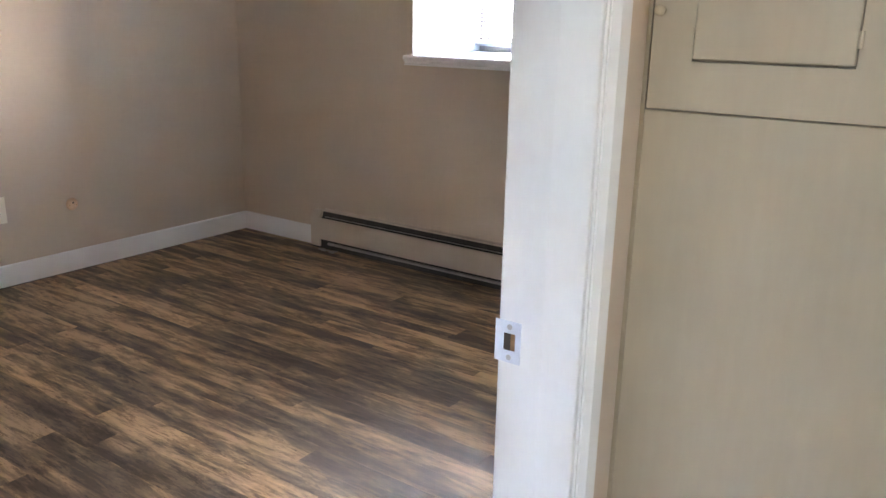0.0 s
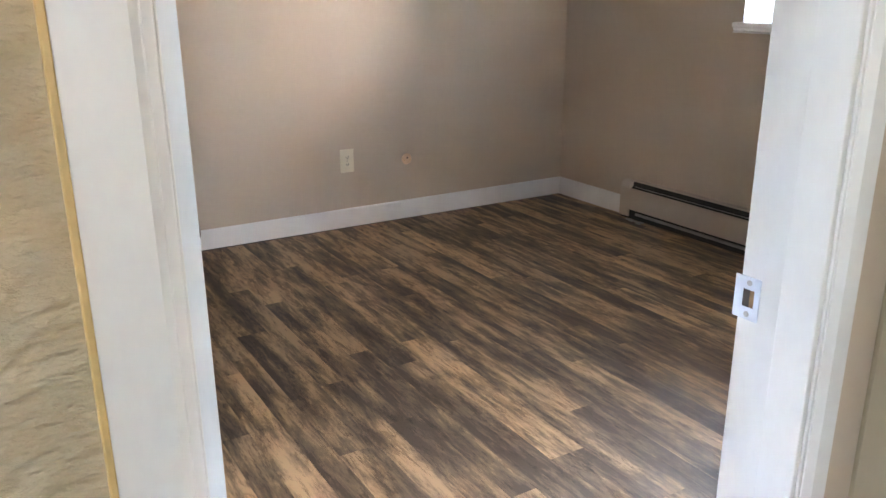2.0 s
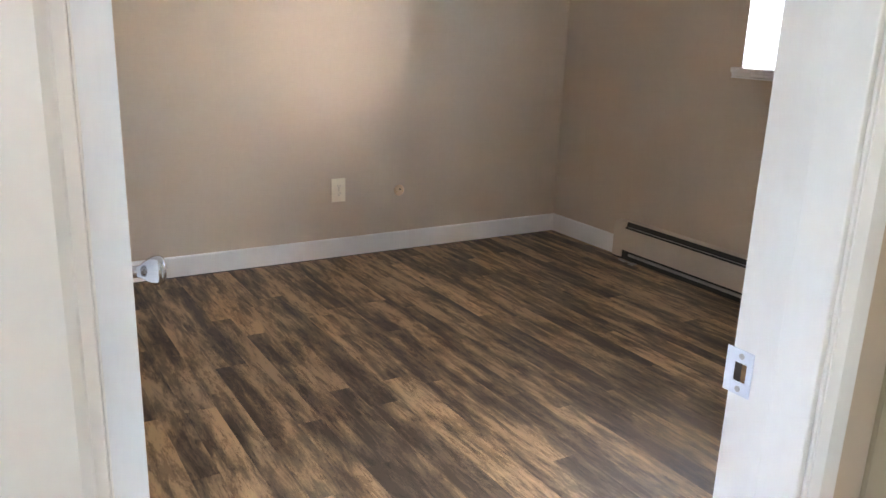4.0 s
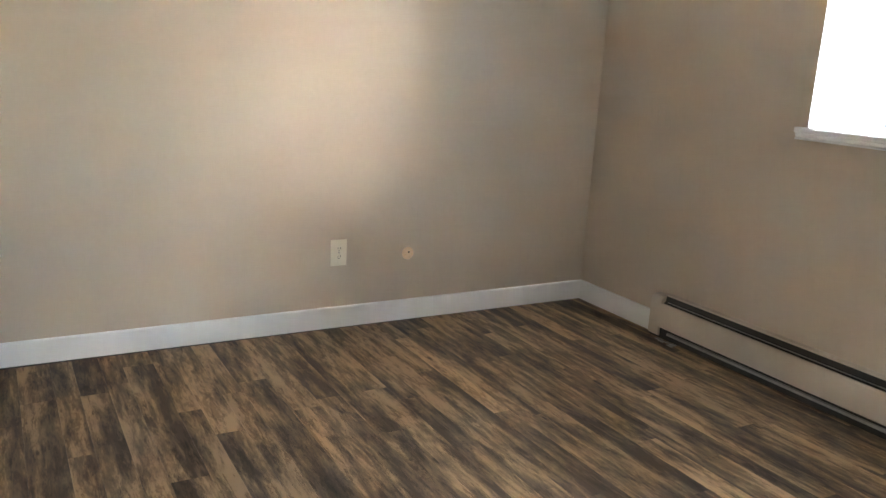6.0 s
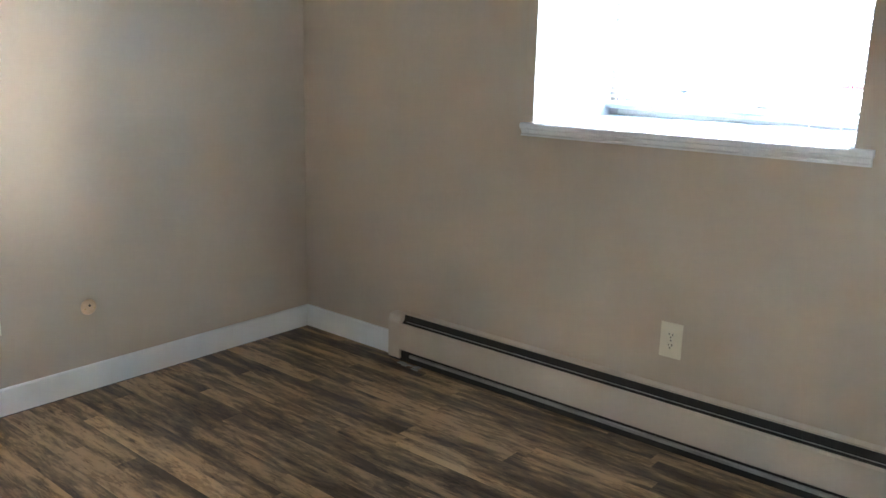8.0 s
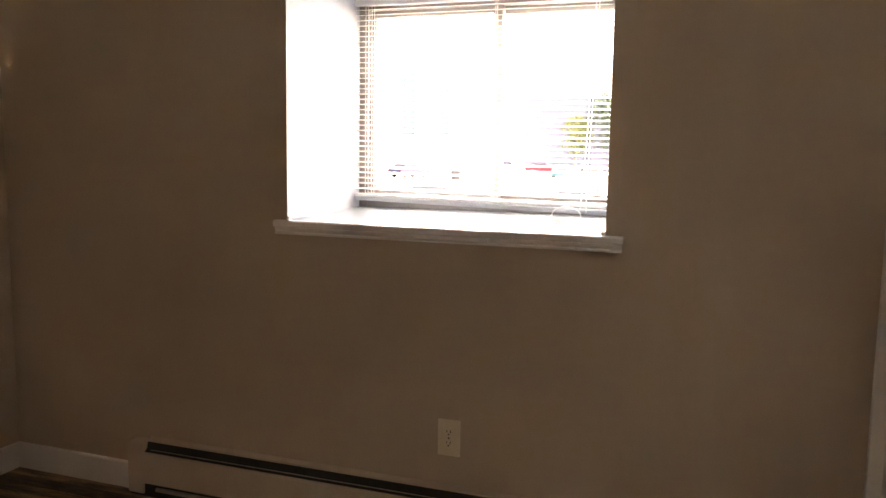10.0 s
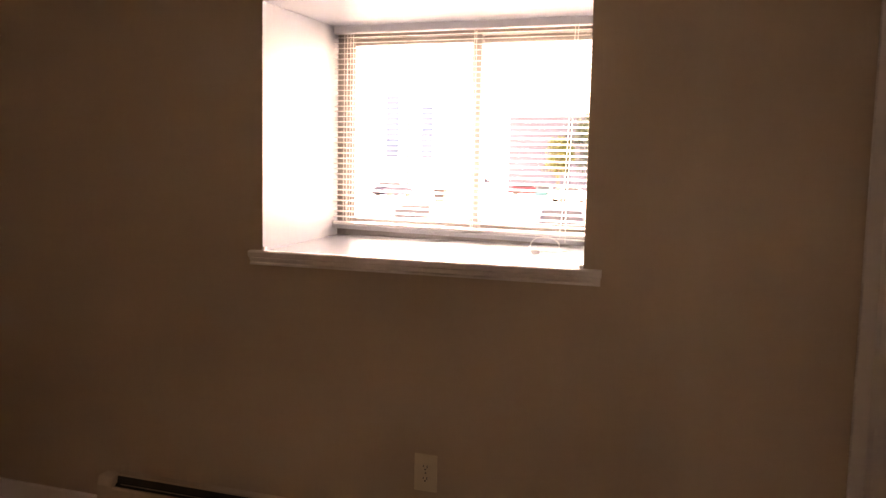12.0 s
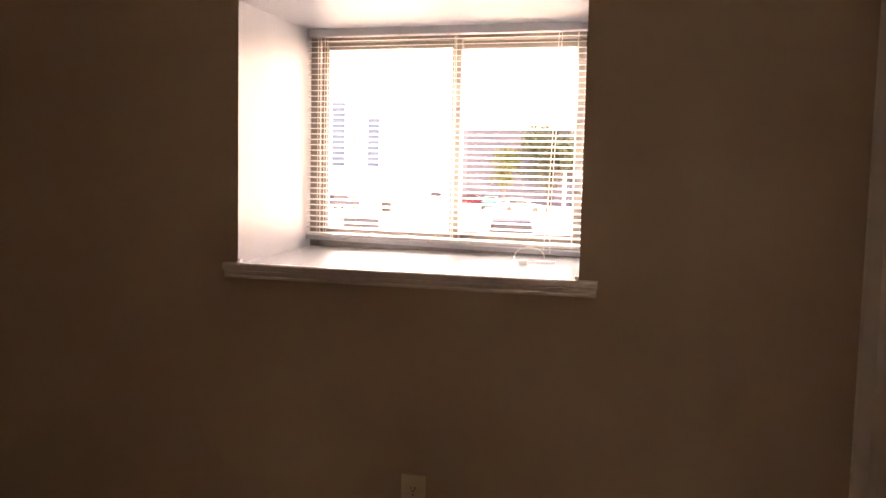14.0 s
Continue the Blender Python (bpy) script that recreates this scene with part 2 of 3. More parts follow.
def part(name, bm, material, parent, label="", at=None, smooth=False):
    ob = new(name, mesh_of(name, bm, material, smooth))
    ob.parent = parent
    if at is not None:
        ob.matrix_basis = at
    if label:
        tagged(ob, label)
    return ob


def tube(points, radius):
    """A bent round cord through points, as a mesh."""
    bm = bmesh.new()
    seg = 7
    rings = []
    pts = [Vector(p) for p in points]
    for i, p in enumerate(pts):
        d = (pts[min(i + 1, len(pts) - 1)] - pts[max(i - 1, 0)]).normalized()
        a = d.cross(Vector((0.3, 0.2, 0.93))).normalized()
        b = d.cross(a)
        rings.append([bm.verts.new(p + radius * (a * math.cos(2 * math.pi * k / seg) + b * math.sin(2 * math.pi * k / seg))) for k in range(seg)])
    for p, q in zip(rings, rings[1:]):
        for i in range(seg):
            bm.faces.new((p[i], p[(i + 1) % seg], q[(i + 1) % seg], q[i]))
    bm.faces.new(rings[0])
    bm.faces.new(rings[-1])
    bmesh.ops.recalc_face_normals(bm, faces=bm.faces)
    return bm


# ---- plan ----
EAST = 3.295          # room face of the door wall
CLOSET = 3.206        # room face of the closet wall, which stands further in
HALLX = 3.420         # hall face of the door wall
SOUTH = -3.55
CEIL_Z = 2.36
DOOR_N, DOOR_S, DOOR_H = -2.420, -3.135, 2.03
CAB_Y = -2.300        # face of the hall's built-in cabinet
WIN = (1.304, 2.418, 1.101, 1.950)     # opening at the wall's face
WINB = (1.236, 2.405, 1.108, 1.990)    # the same at the window
DEEP = 0.705


def structure(name, bm, material, label, category):
    return thing(name, bm, material, label, category, kind="structure")


# walls of the room
structure("wall_west", box(-0.12, 0, SOUTH - 0.12, 0.12, 0, CEIL_Z), WALL, "greige painted plain bedroom wall with an outlet", "wall")
wn = holder("wall_north", "greige painted wall with the deep window recess", "wall", kind="structure")
part("wall_piece", prism([(0, 0), (WIN[0], 0), (WIN[0] - 0.012, 0.12), (0, 0.12)], "z", 0, CEIL_Z), WALL, wn)
part("wall_piece", prism([(WIN[1], 0), (4.62, 0), (4.62, 0.12), (WIN[1] + 0.012, 0.12)], "z", 0, CEIL_Z), WALL, wn)
part("wall_piece", prism([(0, 0), (0.12, 0), (0.12, WIN[2] - 0.012), (0, WIN[2] - 0.012)], "x", WIN[0], WIN[1]), WALL, wn)
part("wall_piece", prism([(0, WIN[3]), (0.12, WIN[3] + 0.012), (0.12, CEIL_Z), (0, CEIL_Z)], "x", WIN[0], WIN[1]), WALL, wn)
bm = bmesh.new()
bm_box(bm, EAST, HALLX, SOUTH - 0.12, DOOR_S - 0.018, 0, CEIL_Z)
bm_box(bm, EAST, HALLX, DOOR_S - 0.018, DOOR_N + 0.018, DOOR_H + 0.018, CEIL_Z)
bm_box(bm, EAST, HALLX, DOOR_N + 0.018, -1.45, 0, CEIL_Z)
bm_box(bm, CLOSET, HALLX, -1.45, -1.30, 0, CEIL_Z)
bm_box(bm, CLOSET, HALLX, -1.30, 0, 2.06, CEIL_Z)
structure("wall_east", bm, WALL, "greige wall with the bedroom doorway and closet", "wall")
structure("wall_south", box(-0.12, EAST, SOUTH - 0.12, SOUTH, 0, CEIL_Z), WALL, "greige painted wall behind the open door", "wall")
# hall and closet shell
structure("wall_hall_west", box(HALLX - 0.1, HALLX, -6.3, SOUTH - 0.12, 0, CEIL_Z), TEXTURED, "tan textured hall wall", "wall")
structure("wall_hall_skin", box(HALLX, HALLX + 0.006, SOUTH - 0.12, DOOR_S - 0.064, 0, CEIL_Z), TEXTURED, "tan knockdown-textured hall wall beside the door", "wall")
# Assumed side passage, its small opening added to light the door casing.
bm = bmesh.new()
bm_box(bm, 4.5, 7.6, -2.26, -2.14, 0, CEIL_Z)
bm_box(bm, 4.5, 7.6, -4.32, -4.2, 0, CEIL_Z)
bm_box(bm, 7.6, 7.72, -4.32, -3.40, 0, CEIL_Z)
bm_box(bm, 7.6, 7.72, -3.0, -2.14, 0, CEIL_Z)
bm_box(bm, 7.6, 7.72, -3.40, -3.0, 0, 1.18)
bm_box(bm, 7.6, 7.72, -3.40, -3.0, 1.43, CEIL_Z)
structure("wall_hall_branch", bm, TEXTURED, "unseen tan side passage walls with an opening added for light", "wall")
structure("wall_hall_east", box(4.5, 4.62, -6.3, -4.32, 0, CEIL_Z), TEXTURED, "tan textured hall wall", "wall")
# Unseen end wall; its opening is added to let light into the hall.
bm = bmesh.new()
bm_box(bm, HALLX, 3.74, -6.3, -6.18, 0, CEIL_Z)
bm_box(bm, 4.14, 4.5, -6.3, -6.18, 0, CEIL_Z)
bm_box(bm, 3.74, 4.14, -6.3, -6.18, 0, 1.36)
bm_box(bm, 3.74, 4.14, -6.3, -6.18, 1.76, CEIL_Z)
structure("wall_hall_south", bm, TEXTURED, "unseen tan hall end wall with an opening added for light", "wall")
structure("wall_closet", box(3.95, 4.05, -2.27, 0, 0, CEIL_Z), WALL, "plain closet back wall", "wall")
bm = bmesh.new()
bm_box(bm, -0.12, 7.72, -6.3, 0.12, CEIL_Z, CEIL_Z + 0.12)
structure("ceiling", bm, CEIL, "white lightly textured ceiling", "ceiling")


# ---- window recess, sill, window ----
def slab(quad_front, quad_back, thick):
    """A slab from two edges (front and back of the recess), thickened by a vector."""
    bm = bmesh.new()
    a, b = [Vector(p) for p in quad_front]
    c, d = [Vector(p) for p in quad_back]
    t = Vector(thick)
    lo = [bm.verts.new(p) for p in (a, b, d, c)]
    hi = [bm.verts.new(p + t) for p in (a, b, d, c)]
    bm.faces.new(lo)
    bm.faces.new(hi)
    for i in range(4):
        bm.faces.new((lo[i], lo[(i + 1) % 4], hi[(i + 1) % 4], hi[i]))
    bmesh.ops.recalc_face_normals(bm, faces=bm.faces)
    return bm


recess = holder("window_recess", "deep window recess, white paint dimmed in colour", "window recess", kind="structure")
f0, b1 = 0.0, DEEP + 0.12
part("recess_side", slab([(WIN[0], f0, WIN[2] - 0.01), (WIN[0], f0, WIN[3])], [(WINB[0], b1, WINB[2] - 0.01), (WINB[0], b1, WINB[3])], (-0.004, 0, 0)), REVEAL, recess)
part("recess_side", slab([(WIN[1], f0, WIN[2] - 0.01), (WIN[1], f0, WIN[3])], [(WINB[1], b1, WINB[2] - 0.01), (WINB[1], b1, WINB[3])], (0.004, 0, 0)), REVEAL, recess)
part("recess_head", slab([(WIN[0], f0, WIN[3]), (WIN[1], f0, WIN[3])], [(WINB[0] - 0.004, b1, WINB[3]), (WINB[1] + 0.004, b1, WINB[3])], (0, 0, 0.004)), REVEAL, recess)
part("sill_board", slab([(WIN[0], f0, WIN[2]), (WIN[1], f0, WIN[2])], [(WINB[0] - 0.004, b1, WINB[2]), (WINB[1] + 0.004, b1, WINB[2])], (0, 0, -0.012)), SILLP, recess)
bm = bmesh.new()
bm_box(bm, 0.9, WINB[0] - 0.055 + 0.04, 0.121, b1, 0.8, 2.3)
bm_box(bm, WIN[1] + 0.016, 2.8, 0.121, b1, 0.8, 2.3)
bm_box(bm, WINB[0] - 0.015, WIN[1] + 0.016, 0.121, b1, 0.8, WIN[2] - 0.013)
bm_box(bm, WINB[0] - 0.015, WIN[1] + 0.016, 0.121, b1, WINB[3] + 0.006, 2.3)
structure("wall_masonry", bm, OUTWALL, "thick foundation masonry round the recess", "wall")
sill = holder("window_sill_trim", "white moulded sill trim under the window recess", "window sill", kind="structure")
part("sill_nose", prism([(0.0, 1.079), (-0.021, 1.079), (-0.026, 1.083), (-0.026, 1.096), (-0.021, 1.1015), (0.0, 1.1025)], "x", 1.260, 2.474), TRIM, sill)
part("sill_apron", prism([(0.0, 1.078), (-0.020, 1.078), (-0.019, 1.070), (-0.014, 1.065), (-0.014, 1.062), (-0.019, 1.059), (-0.019, 1.053), (0.0, 1.052)], "x", 1.263, 2.471), TRIM, sill)

for cx in (WIN[0] + 0.001, WIN[1] - 0.013):
    part("corner_block", box(cx, cx + 0.012, -0.010, 0.010, 1.1028, 1.1150, 0.003), TRIM, sill)

win = holder("window_1", "sliding window with two panes, frame darkened as backlit", "window", kind="structure")
yw = DEEP
x0, x1, z0, z1 = WINB
fr = 0.05
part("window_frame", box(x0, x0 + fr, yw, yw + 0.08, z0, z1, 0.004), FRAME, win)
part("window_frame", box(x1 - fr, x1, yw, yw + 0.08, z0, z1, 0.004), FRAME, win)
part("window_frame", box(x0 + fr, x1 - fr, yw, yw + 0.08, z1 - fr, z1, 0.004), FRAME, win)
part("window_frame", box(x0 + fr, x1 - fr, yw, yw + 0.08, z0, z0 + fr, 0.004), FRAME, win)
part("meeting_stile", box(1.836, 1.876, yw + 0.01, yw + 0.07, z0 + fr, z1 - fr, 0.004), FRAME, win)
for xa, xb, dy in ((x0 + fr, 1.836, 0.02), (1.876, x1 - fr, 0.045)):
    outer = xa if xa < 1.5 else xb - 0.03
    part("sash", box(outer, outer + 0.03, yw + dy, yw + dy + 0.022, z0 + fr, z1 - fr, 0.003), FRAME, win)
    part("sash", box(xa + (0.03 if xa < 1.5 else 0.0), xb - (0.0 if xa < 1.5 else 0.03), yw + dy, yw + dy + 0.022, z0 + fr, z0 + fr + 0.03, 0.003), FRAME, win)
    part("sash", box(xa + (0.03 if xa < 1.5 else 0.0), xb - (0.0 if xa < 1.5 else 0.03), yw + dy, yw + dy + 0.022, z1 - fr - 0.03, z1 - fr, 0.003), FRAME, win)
    p = part("pane", box(xa + 0.02, xb - 0.02, yw + dy + 0.009, yw + dy + 0.013, z0 + fr, z1 - fr), GLASS, win)
    p.visible_shadow = False

# mini blind, lowered, slats turned level
BLY = 0.668
blind = holder("mini_blind", "white metal mini blind lowered with open slats", "blind")
part("head_rail", box(1.247, 2.394, BLY - 0.018, BLY + 0.018, 1.952, 1.986, 0.003), RAIL, blind)
slat_bm = prism([(-0.0125, -0.0012), (-0.006, 0.0006), (0.0, 0.0012), (0.006, 0.0006), (0.0125, -0.0012), (0.0125, -0.0016), (0.006, 0.0001), (0.0, 0.0007), (-0.006, 0.0001), (-0.0125, -0.0016)], "x", 1.250, 2.390)
slat_me = mesh_of("slat", slat_bm, BLIND)
SL0, SL1, SLN = 1.180, 1.936, 36
for i in range(SLN):
    s = new("slat", slat_me)
    s.parent = blind
    droop = 0.012 * (1 - i / (SLN - 1)) ** 4
    s.matrix_basis = Matrix.Translation((0, BLY, SL0 + (SL1 - SL0) * i / (SLN - 1))) @ pose(0, 0, 0, 11 + random.uniform(-1.5, 1.5), math.degrees(math.atan2(droop, 0.6)) * 0.5, 0)
part("bottom_rail", box(-0.578, 0.578, -0.013, 0.013, -0.009, 0.009, 0.003), DARKRAIL, blind, at=pose(1.818, BLY - 0.004, 1.137, 12, 1.3, 0))
part("stacked_slats", box(-0.572, 0.572, -0.0125, 0.0125, -0.006, 0.006, 0.002), BLIND, blind, at=pose(1.82, BLY, 1.155, 6, 0.7, 0))
for xc in (1.298, 1.326, 1.862, 2.33):
    part("ladder_cord", box(xc - 0.0012, xc + 0.0012, BLY - 0.0145, BLY - 0.0125, 1.14, 1.955), CORD, blind)
    part("ladder_cord", box(xc - 0.0012, xc + 0.0012, BLY + 0.0125, BLY + 0.0145, 1.14, 1.955), CORD, blind)
pull = [(2.262, BLY - 0.03, 1.955), (2.252, BLY - 0.04, 1.6), (2.24, BLY - 0.05, 1.25), (2.236, BLY - 0.09, 1.138)]
part("lift_cord", tube(pull, 0.0016), CORD, blind)
part("lift_cord", tube([(x + 0.012, y, z) for x, y, z in pull[:-1]] + [(2.262, BLY - 0.10, 1.128)], 0.0016), CORD, blind)
loop = [(2.236, BLY - 0.09, 1.13)]
for i in range(14):
    a = math.pi * i / 13
    loop.append((2.19 + 0.055 * math.cos(a), BLY - 0.12 - 0.01 * math.sin(a), 1.116 + 0.035 * math.sin(a)))
loop += [(2.145, BLY - 0.2, 1.110), (2.19, BLY - 0.28, 1.109), (2.24, BLY - 0.25, 1.110), (2.27, BLY - 0.22, 1.110), (2.30, BLY - 0.24, 1.110)]
part("lift_cord", tube(loop, 0.0022), CORD, blind)
part("cord_tassel", box(2.180, 2.212, BLY - 0.325, BLY - 0.305, 1.1055, 1.122, 0.004), RAIL, blind)


# ---- baseboard, heater ----
bb = holder("baseboard", "white painted flat baseboard", "baseboard", kind="structure")
prof = lambda s: [(0.001 * s, 0.0), (0.014 * s, 0.0), (0.014 * s, 0.102), (0.011 * s, 0.108), (0.001 * s, 0.108)]
bm = prism(prof(1), "y", SOUTH, -0.001)
for v in bm.verts:
    if v.co.z < 0.05:
        v.co.z = 0.001 + 0.0022 * -v.co.y
part("baseboard_length", bm, TRIM, bb)
# Dark strip set behind the board to paint the gap's shade.
part("gap_shade_strip", box(0.002, 0.0125, SOUTH + 0.01, -0.35, -0.004, 0.010), SUB, bb, "dark strip painting the shade under the raised baseboard")
part("baseboard_length", prism(prof(-1), "x", 0.014, 0.620), TRIM, bb)
part("baseboard_length", prism([(EAST - 0.001 - 0.0, 0.0), (EAST - 0.014, 0.0), (EAST - 0.014, 0.102), (EAST - 0.011, 0.108), (EAST - 0.001, 0.108)], "y", -2.33, -1.46), TRIM, bb)

HX0, HX1 = 0.622, 3.10
heater = holder("baseboard_heater", "long cream enamelled hot-water baseboard heater", "heater")
cap = [(-0.001, 0.012), (-0.058, 0.012), (-0.062, 0.018), (-0.062, 0.180), (-0.052, 0.208), (-0.044, 0.213), (-0.001, 0.214)]
part("end_cap", prism(cap, "x", HX0, 0.690, 0.002), HEAT, heater)
part("end_cap", prism(cap, "x", HX1 - 0.06, HX1, 0.002), HEAT, heater)
part("back_plate", prism([(-0.001, 0.012), (-0.006, 0.012), (-0.006, 0.212), (-0.026, 0.216), (-0.028, 0.213), (-0.028, 0.220), (-0.001, 0.224)], "x", 0.690, HX1 - 0.06), HEAT, heater)
part("front_panel", prism([(-0.058, 0.061), (-0.061, 0.057), (-0.064, 0.062), (-0.064, 0.172), (-0.060, 0.179), (-0.052, 0.179), (-0.052, 0.176), (-0.058, 0.175), (-0.061, 0.170), (-0.061, 0.065)], "x", 0.691, HX1 - 0.061), HEAT, heater)
part("damper", prism([(-0.0475, 0.1880), (-0.0452, 0.1893), (-0.0452, 0.1903), (-0.0480, 0.1890)], "x", 0.72, HX1 - 0.07), FIN, heater, "thin bare metal damper edge in the slot")
# Near-black solid that paints the heater slot's inner shade.
part("shade_filler", prism([(-0.0515, 0.002), (-0.0515, 0.174), (-0.032, 0.188), (-0.0285, 0.212), (-0.0068, 0.208), (-0.0068, 0.002)], "x", 0.692, HX1 - 0.062), DARK, heater, "near-black filler painting the shade behind the panel")
part("bottom_lip", prism([(-0.053, 0.030), (-0.061, 0.030), (-0.062, 0.032), (-0.062, 0.041), (-0.058, 0.043), (-0.053, 0.043)], "x", 0.75, HX1 - 0.062), GREYSTRIP, heater, "dusty grey bottom lip")
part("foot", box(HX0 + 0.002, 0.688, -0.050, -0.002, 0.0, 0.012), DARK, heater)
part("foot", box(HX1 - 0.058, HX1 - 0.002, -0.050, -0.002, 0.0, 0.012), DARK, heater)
debris = bmesh.new()
rng = random.Random(4)
for i in range(9):
    cx, cy, s = 0.69 + rng.random() * 0.12, -0.068 - rng.random() * 0.035, 0.006 + rng.random() * 0.012
    bm_box(debris, cx, cx + s * 2, cy, cy + s, 0.0, 0.002 + rng.random() * 0.004)
thing("plaster_crumbs", debris, GREYSTRIP, "grey plaster crumbs on the floor by the heater", "debris", kind="stuff")


# ---- outlets and round plate ----
def outlet(at):
    """A duplex outlet; local x is to the right, y out of the wall, z up."""
    o = holder("wall_outlet", "cream plastic duplex outlet on the painted wall", "outlet", "bedroom outlets", at=at)
    part("plate", box(-0.040, 0.040, 0.0, 0.006, -0.0635, 0.0635, 0.0025), PLATE, o)
    for dz in (0.0195, -0.0195):
        prof_r = [(0.0165 * math.cos(a), dz + max(-0.0115, min(0.0115, 0.0165 * math.sin(a)))) for a in [2 * math.pi * k / 24 for k in range(24)]]
        r = part("receptacle", prism(prof_r, "y", 0.004, 0.0085), PLATE, o)
        part("slot", box(-0.0078, -0.0052, 0.0078, 0.0092, dz - 0.001, dz + 0.008), SLOT, r)
        part("slot", box(0.0050, 0.0074, 0.0078, 0.0092, dz + 0.0, dz + 0.007), SLOT, r)
        g = lathe([(0.0028, 0.0), (0.0028, 0.0014)], 12)
        part("slot", g, SLOT, r, at=pose(0, 0.0078, dz - 0.0065, -90))
    part("screw", lathe([(0.003, 0.0), (0.003, 0.001), (0.002, 0.0016)], 12), CHROME, o, at=pose(0, 0.006, 0, -90), smooth=False)
    return o


outlet(pose(0.0005, -1.491, 0.374, 0, 0, -90))
outlet(pose(1.923, -0.0005, 0.391, 0, 0, 180))
ring = holder("round_wall_plate", "small round tan cable plate on the painted wall", "wall plate", at=pose(0.0005, -1.123, 0.345, 0, 90, 0))
part("plate", lathe([(0.031, 0.0), (0.032, 0.003), (0.028, 0.009), (0.016, 0.012), (0.006, 0.0125)], 32), mat("tan_plastic", (0.74, 0.53, 0.34), 0.45, vary=0.1, scale=30), ring, smooth=True)
part("hole", lathe([(0.0048, 0.0), (0.0048, 0.014), (0.004, 0.0142)], 14), SLOT, ring, at=pose(-0.008, 0.0, 0))
part("screw", lathe([(0.003, 0.0), (0.003, 0.0125), (0.002, 0.013)], 10), CAULK, ring, at=pose(0.004, 0.018, 0))
part("screw", lathe([(0.003, 0.0), (0.003, 0.0125), (0.002, 0.013)], 10), CAULK, ring, at=pose(0.004, -0.018, 0))


# ---- doorway: frame, casing, strike ----
frame_d = holder("door_frame", "white painted worn bedroom door frame", "door frame", kind="structure")
JX0, JX1 = EAST + 0.010, HALLX + 0.004
part("jamb", box(JX0, JX1, DOOR_N, DOOR_N + 0.018, 0, DOOR_H, 0.0015), JAMB, frame_d)
part("jamb", box(JX0, JX1, DOOR_S - 0.018, DOOR_S, 0, DOOR_H, 0.0015), JAMB, frame_d)
part("jamb", box(JX0, JX1, DOOR_S - 0.018, DOOR_N + 0.018, DOOR_H, DOOR_H + 0.018, 0.0015), JAMB, frame_d)
part("door_stop", box(3.370, JX1 - 0.002, DOOR_N - 0.011, DOOR_N - 0.0005, 0, DOOR_H - 0.001, 0.002), JAMB, frame_d)
part("door_stop", box(3.370, JX1 - 0.002, DOOR_S + 0.0003, DOOR_S + 0.002, 0, DOOR_H - 0.001, 0.0006), JAMB, frame_d)
part("door_stop", box(3.370, JX1 - 0.002, DOOR_S + 0.006, DOOR_N - 0.011, DOOR_H - 0.012, DOOR_H - 0.0005, 0.002), JAMB, frame_d)
part("caulk_line", box(3.3672, 3.3703, DOOR_N - 0.0035, DOOR_N - 0.0004, 0, DOOR_H - 0.002), CAULK, frame_d, "yellowed caulk line")
# casings: rounded inner edge
HC = HALLX + 0.012
part("hall_casing", prism([(HALLX, DOOR_N + 0.006), (HALLX + 0.006, DOOR_N + 0.006), (HC - 0.004, DOOR_N + 0.010), (HC, DOOR_N + 0.018), (HC, DOOR_N + 0.046), (HC - 0.003, DOOR_N + 0.049), (HALLX, DOOR_N + 0.049)], "z", 0, DOOR_H + 0.05), JAMB, frame_d)
part("hall_casing", prism([(HALLX, DOOR_S - 0.008), (HALLX + 0.006, DOOR_S - 0.008), (HC - 0.003, DOOR_S - 0.010), (HC, DOOR_S - 0.016), (HC, DOOR_S - 0.058), (HC - 0.003, DOOR_S - 0.061), (HALLX, DOOR_S - 0.061)], "z", 0, DOOR_H + 0.05), JAMB, frame_d)
part("hall_casing", box(HALLX, HC, DOOR_S - 0.06, DOOR_N + 0.06, DOOR_H + 0.008, DOOR_H + 0.062, 0.003), JAMB, frame_d)
part("caulk_line", box(HALLX + 0.004, HC + 0.0006, DOOR_S - 0.0638, DOOR_S - 0.0585, 0, DOOR_H + 0.05, 0.0012), CAULK, frame_d, "yellowed caulk line")
part("room_casing", box(EAST - 0.006, EAST + 0.0, DOOR_N + 0.022, DOOR_N + 0.078, 0, DOOR_H + 0.06, 0.003), JAMB, frame_d)
part("room_casing", box(EAST - 0.006, EAST + 0.0, DOOR_S - 0.078, DOOR_S - 0.022, 0, DOOR_H + 0.06, 0.003), JAMB, frame_d)
part("room_casing", box(EAST - 0.006, EAST + 0.0, DOOR_S - 0.022, DOOR_N + 0.022, DOOR_H + 0.010, DOOR_H + 0.06, 0.003), JAMB, frame_d)

SZ = 0.875
strike = holder("strike_plate", "bright zinc strike plate screwed to the white jamb", "strike plate")
bm = bmesh.new()
ys = DOOR_N - 0.0022
SX0, SXA, SXB, SX1 = 3.2985, 3.311, 3.3285, 3.336
bm_box(bm, SX0, SXA, ys, DOOR_N - 0.0002, SZ - 0.0285, SZ + 0.0285)
bm_box(bm, SXB, SX1, ys, DOOR_N - 0.0002, SZ - 0.0285, SZ + 0.0285)
bm_box(bm, SXA, SXB, ys, DOOR_N - 0.0002, SZ + 0.012, SZ + 0.0285)
bm_box(bm, SXA, SXB, ys, DOOR_N - 0.0002, SZ - 0.0285, SZ - 0.012)
part("plate", bm, STEEL, strike)
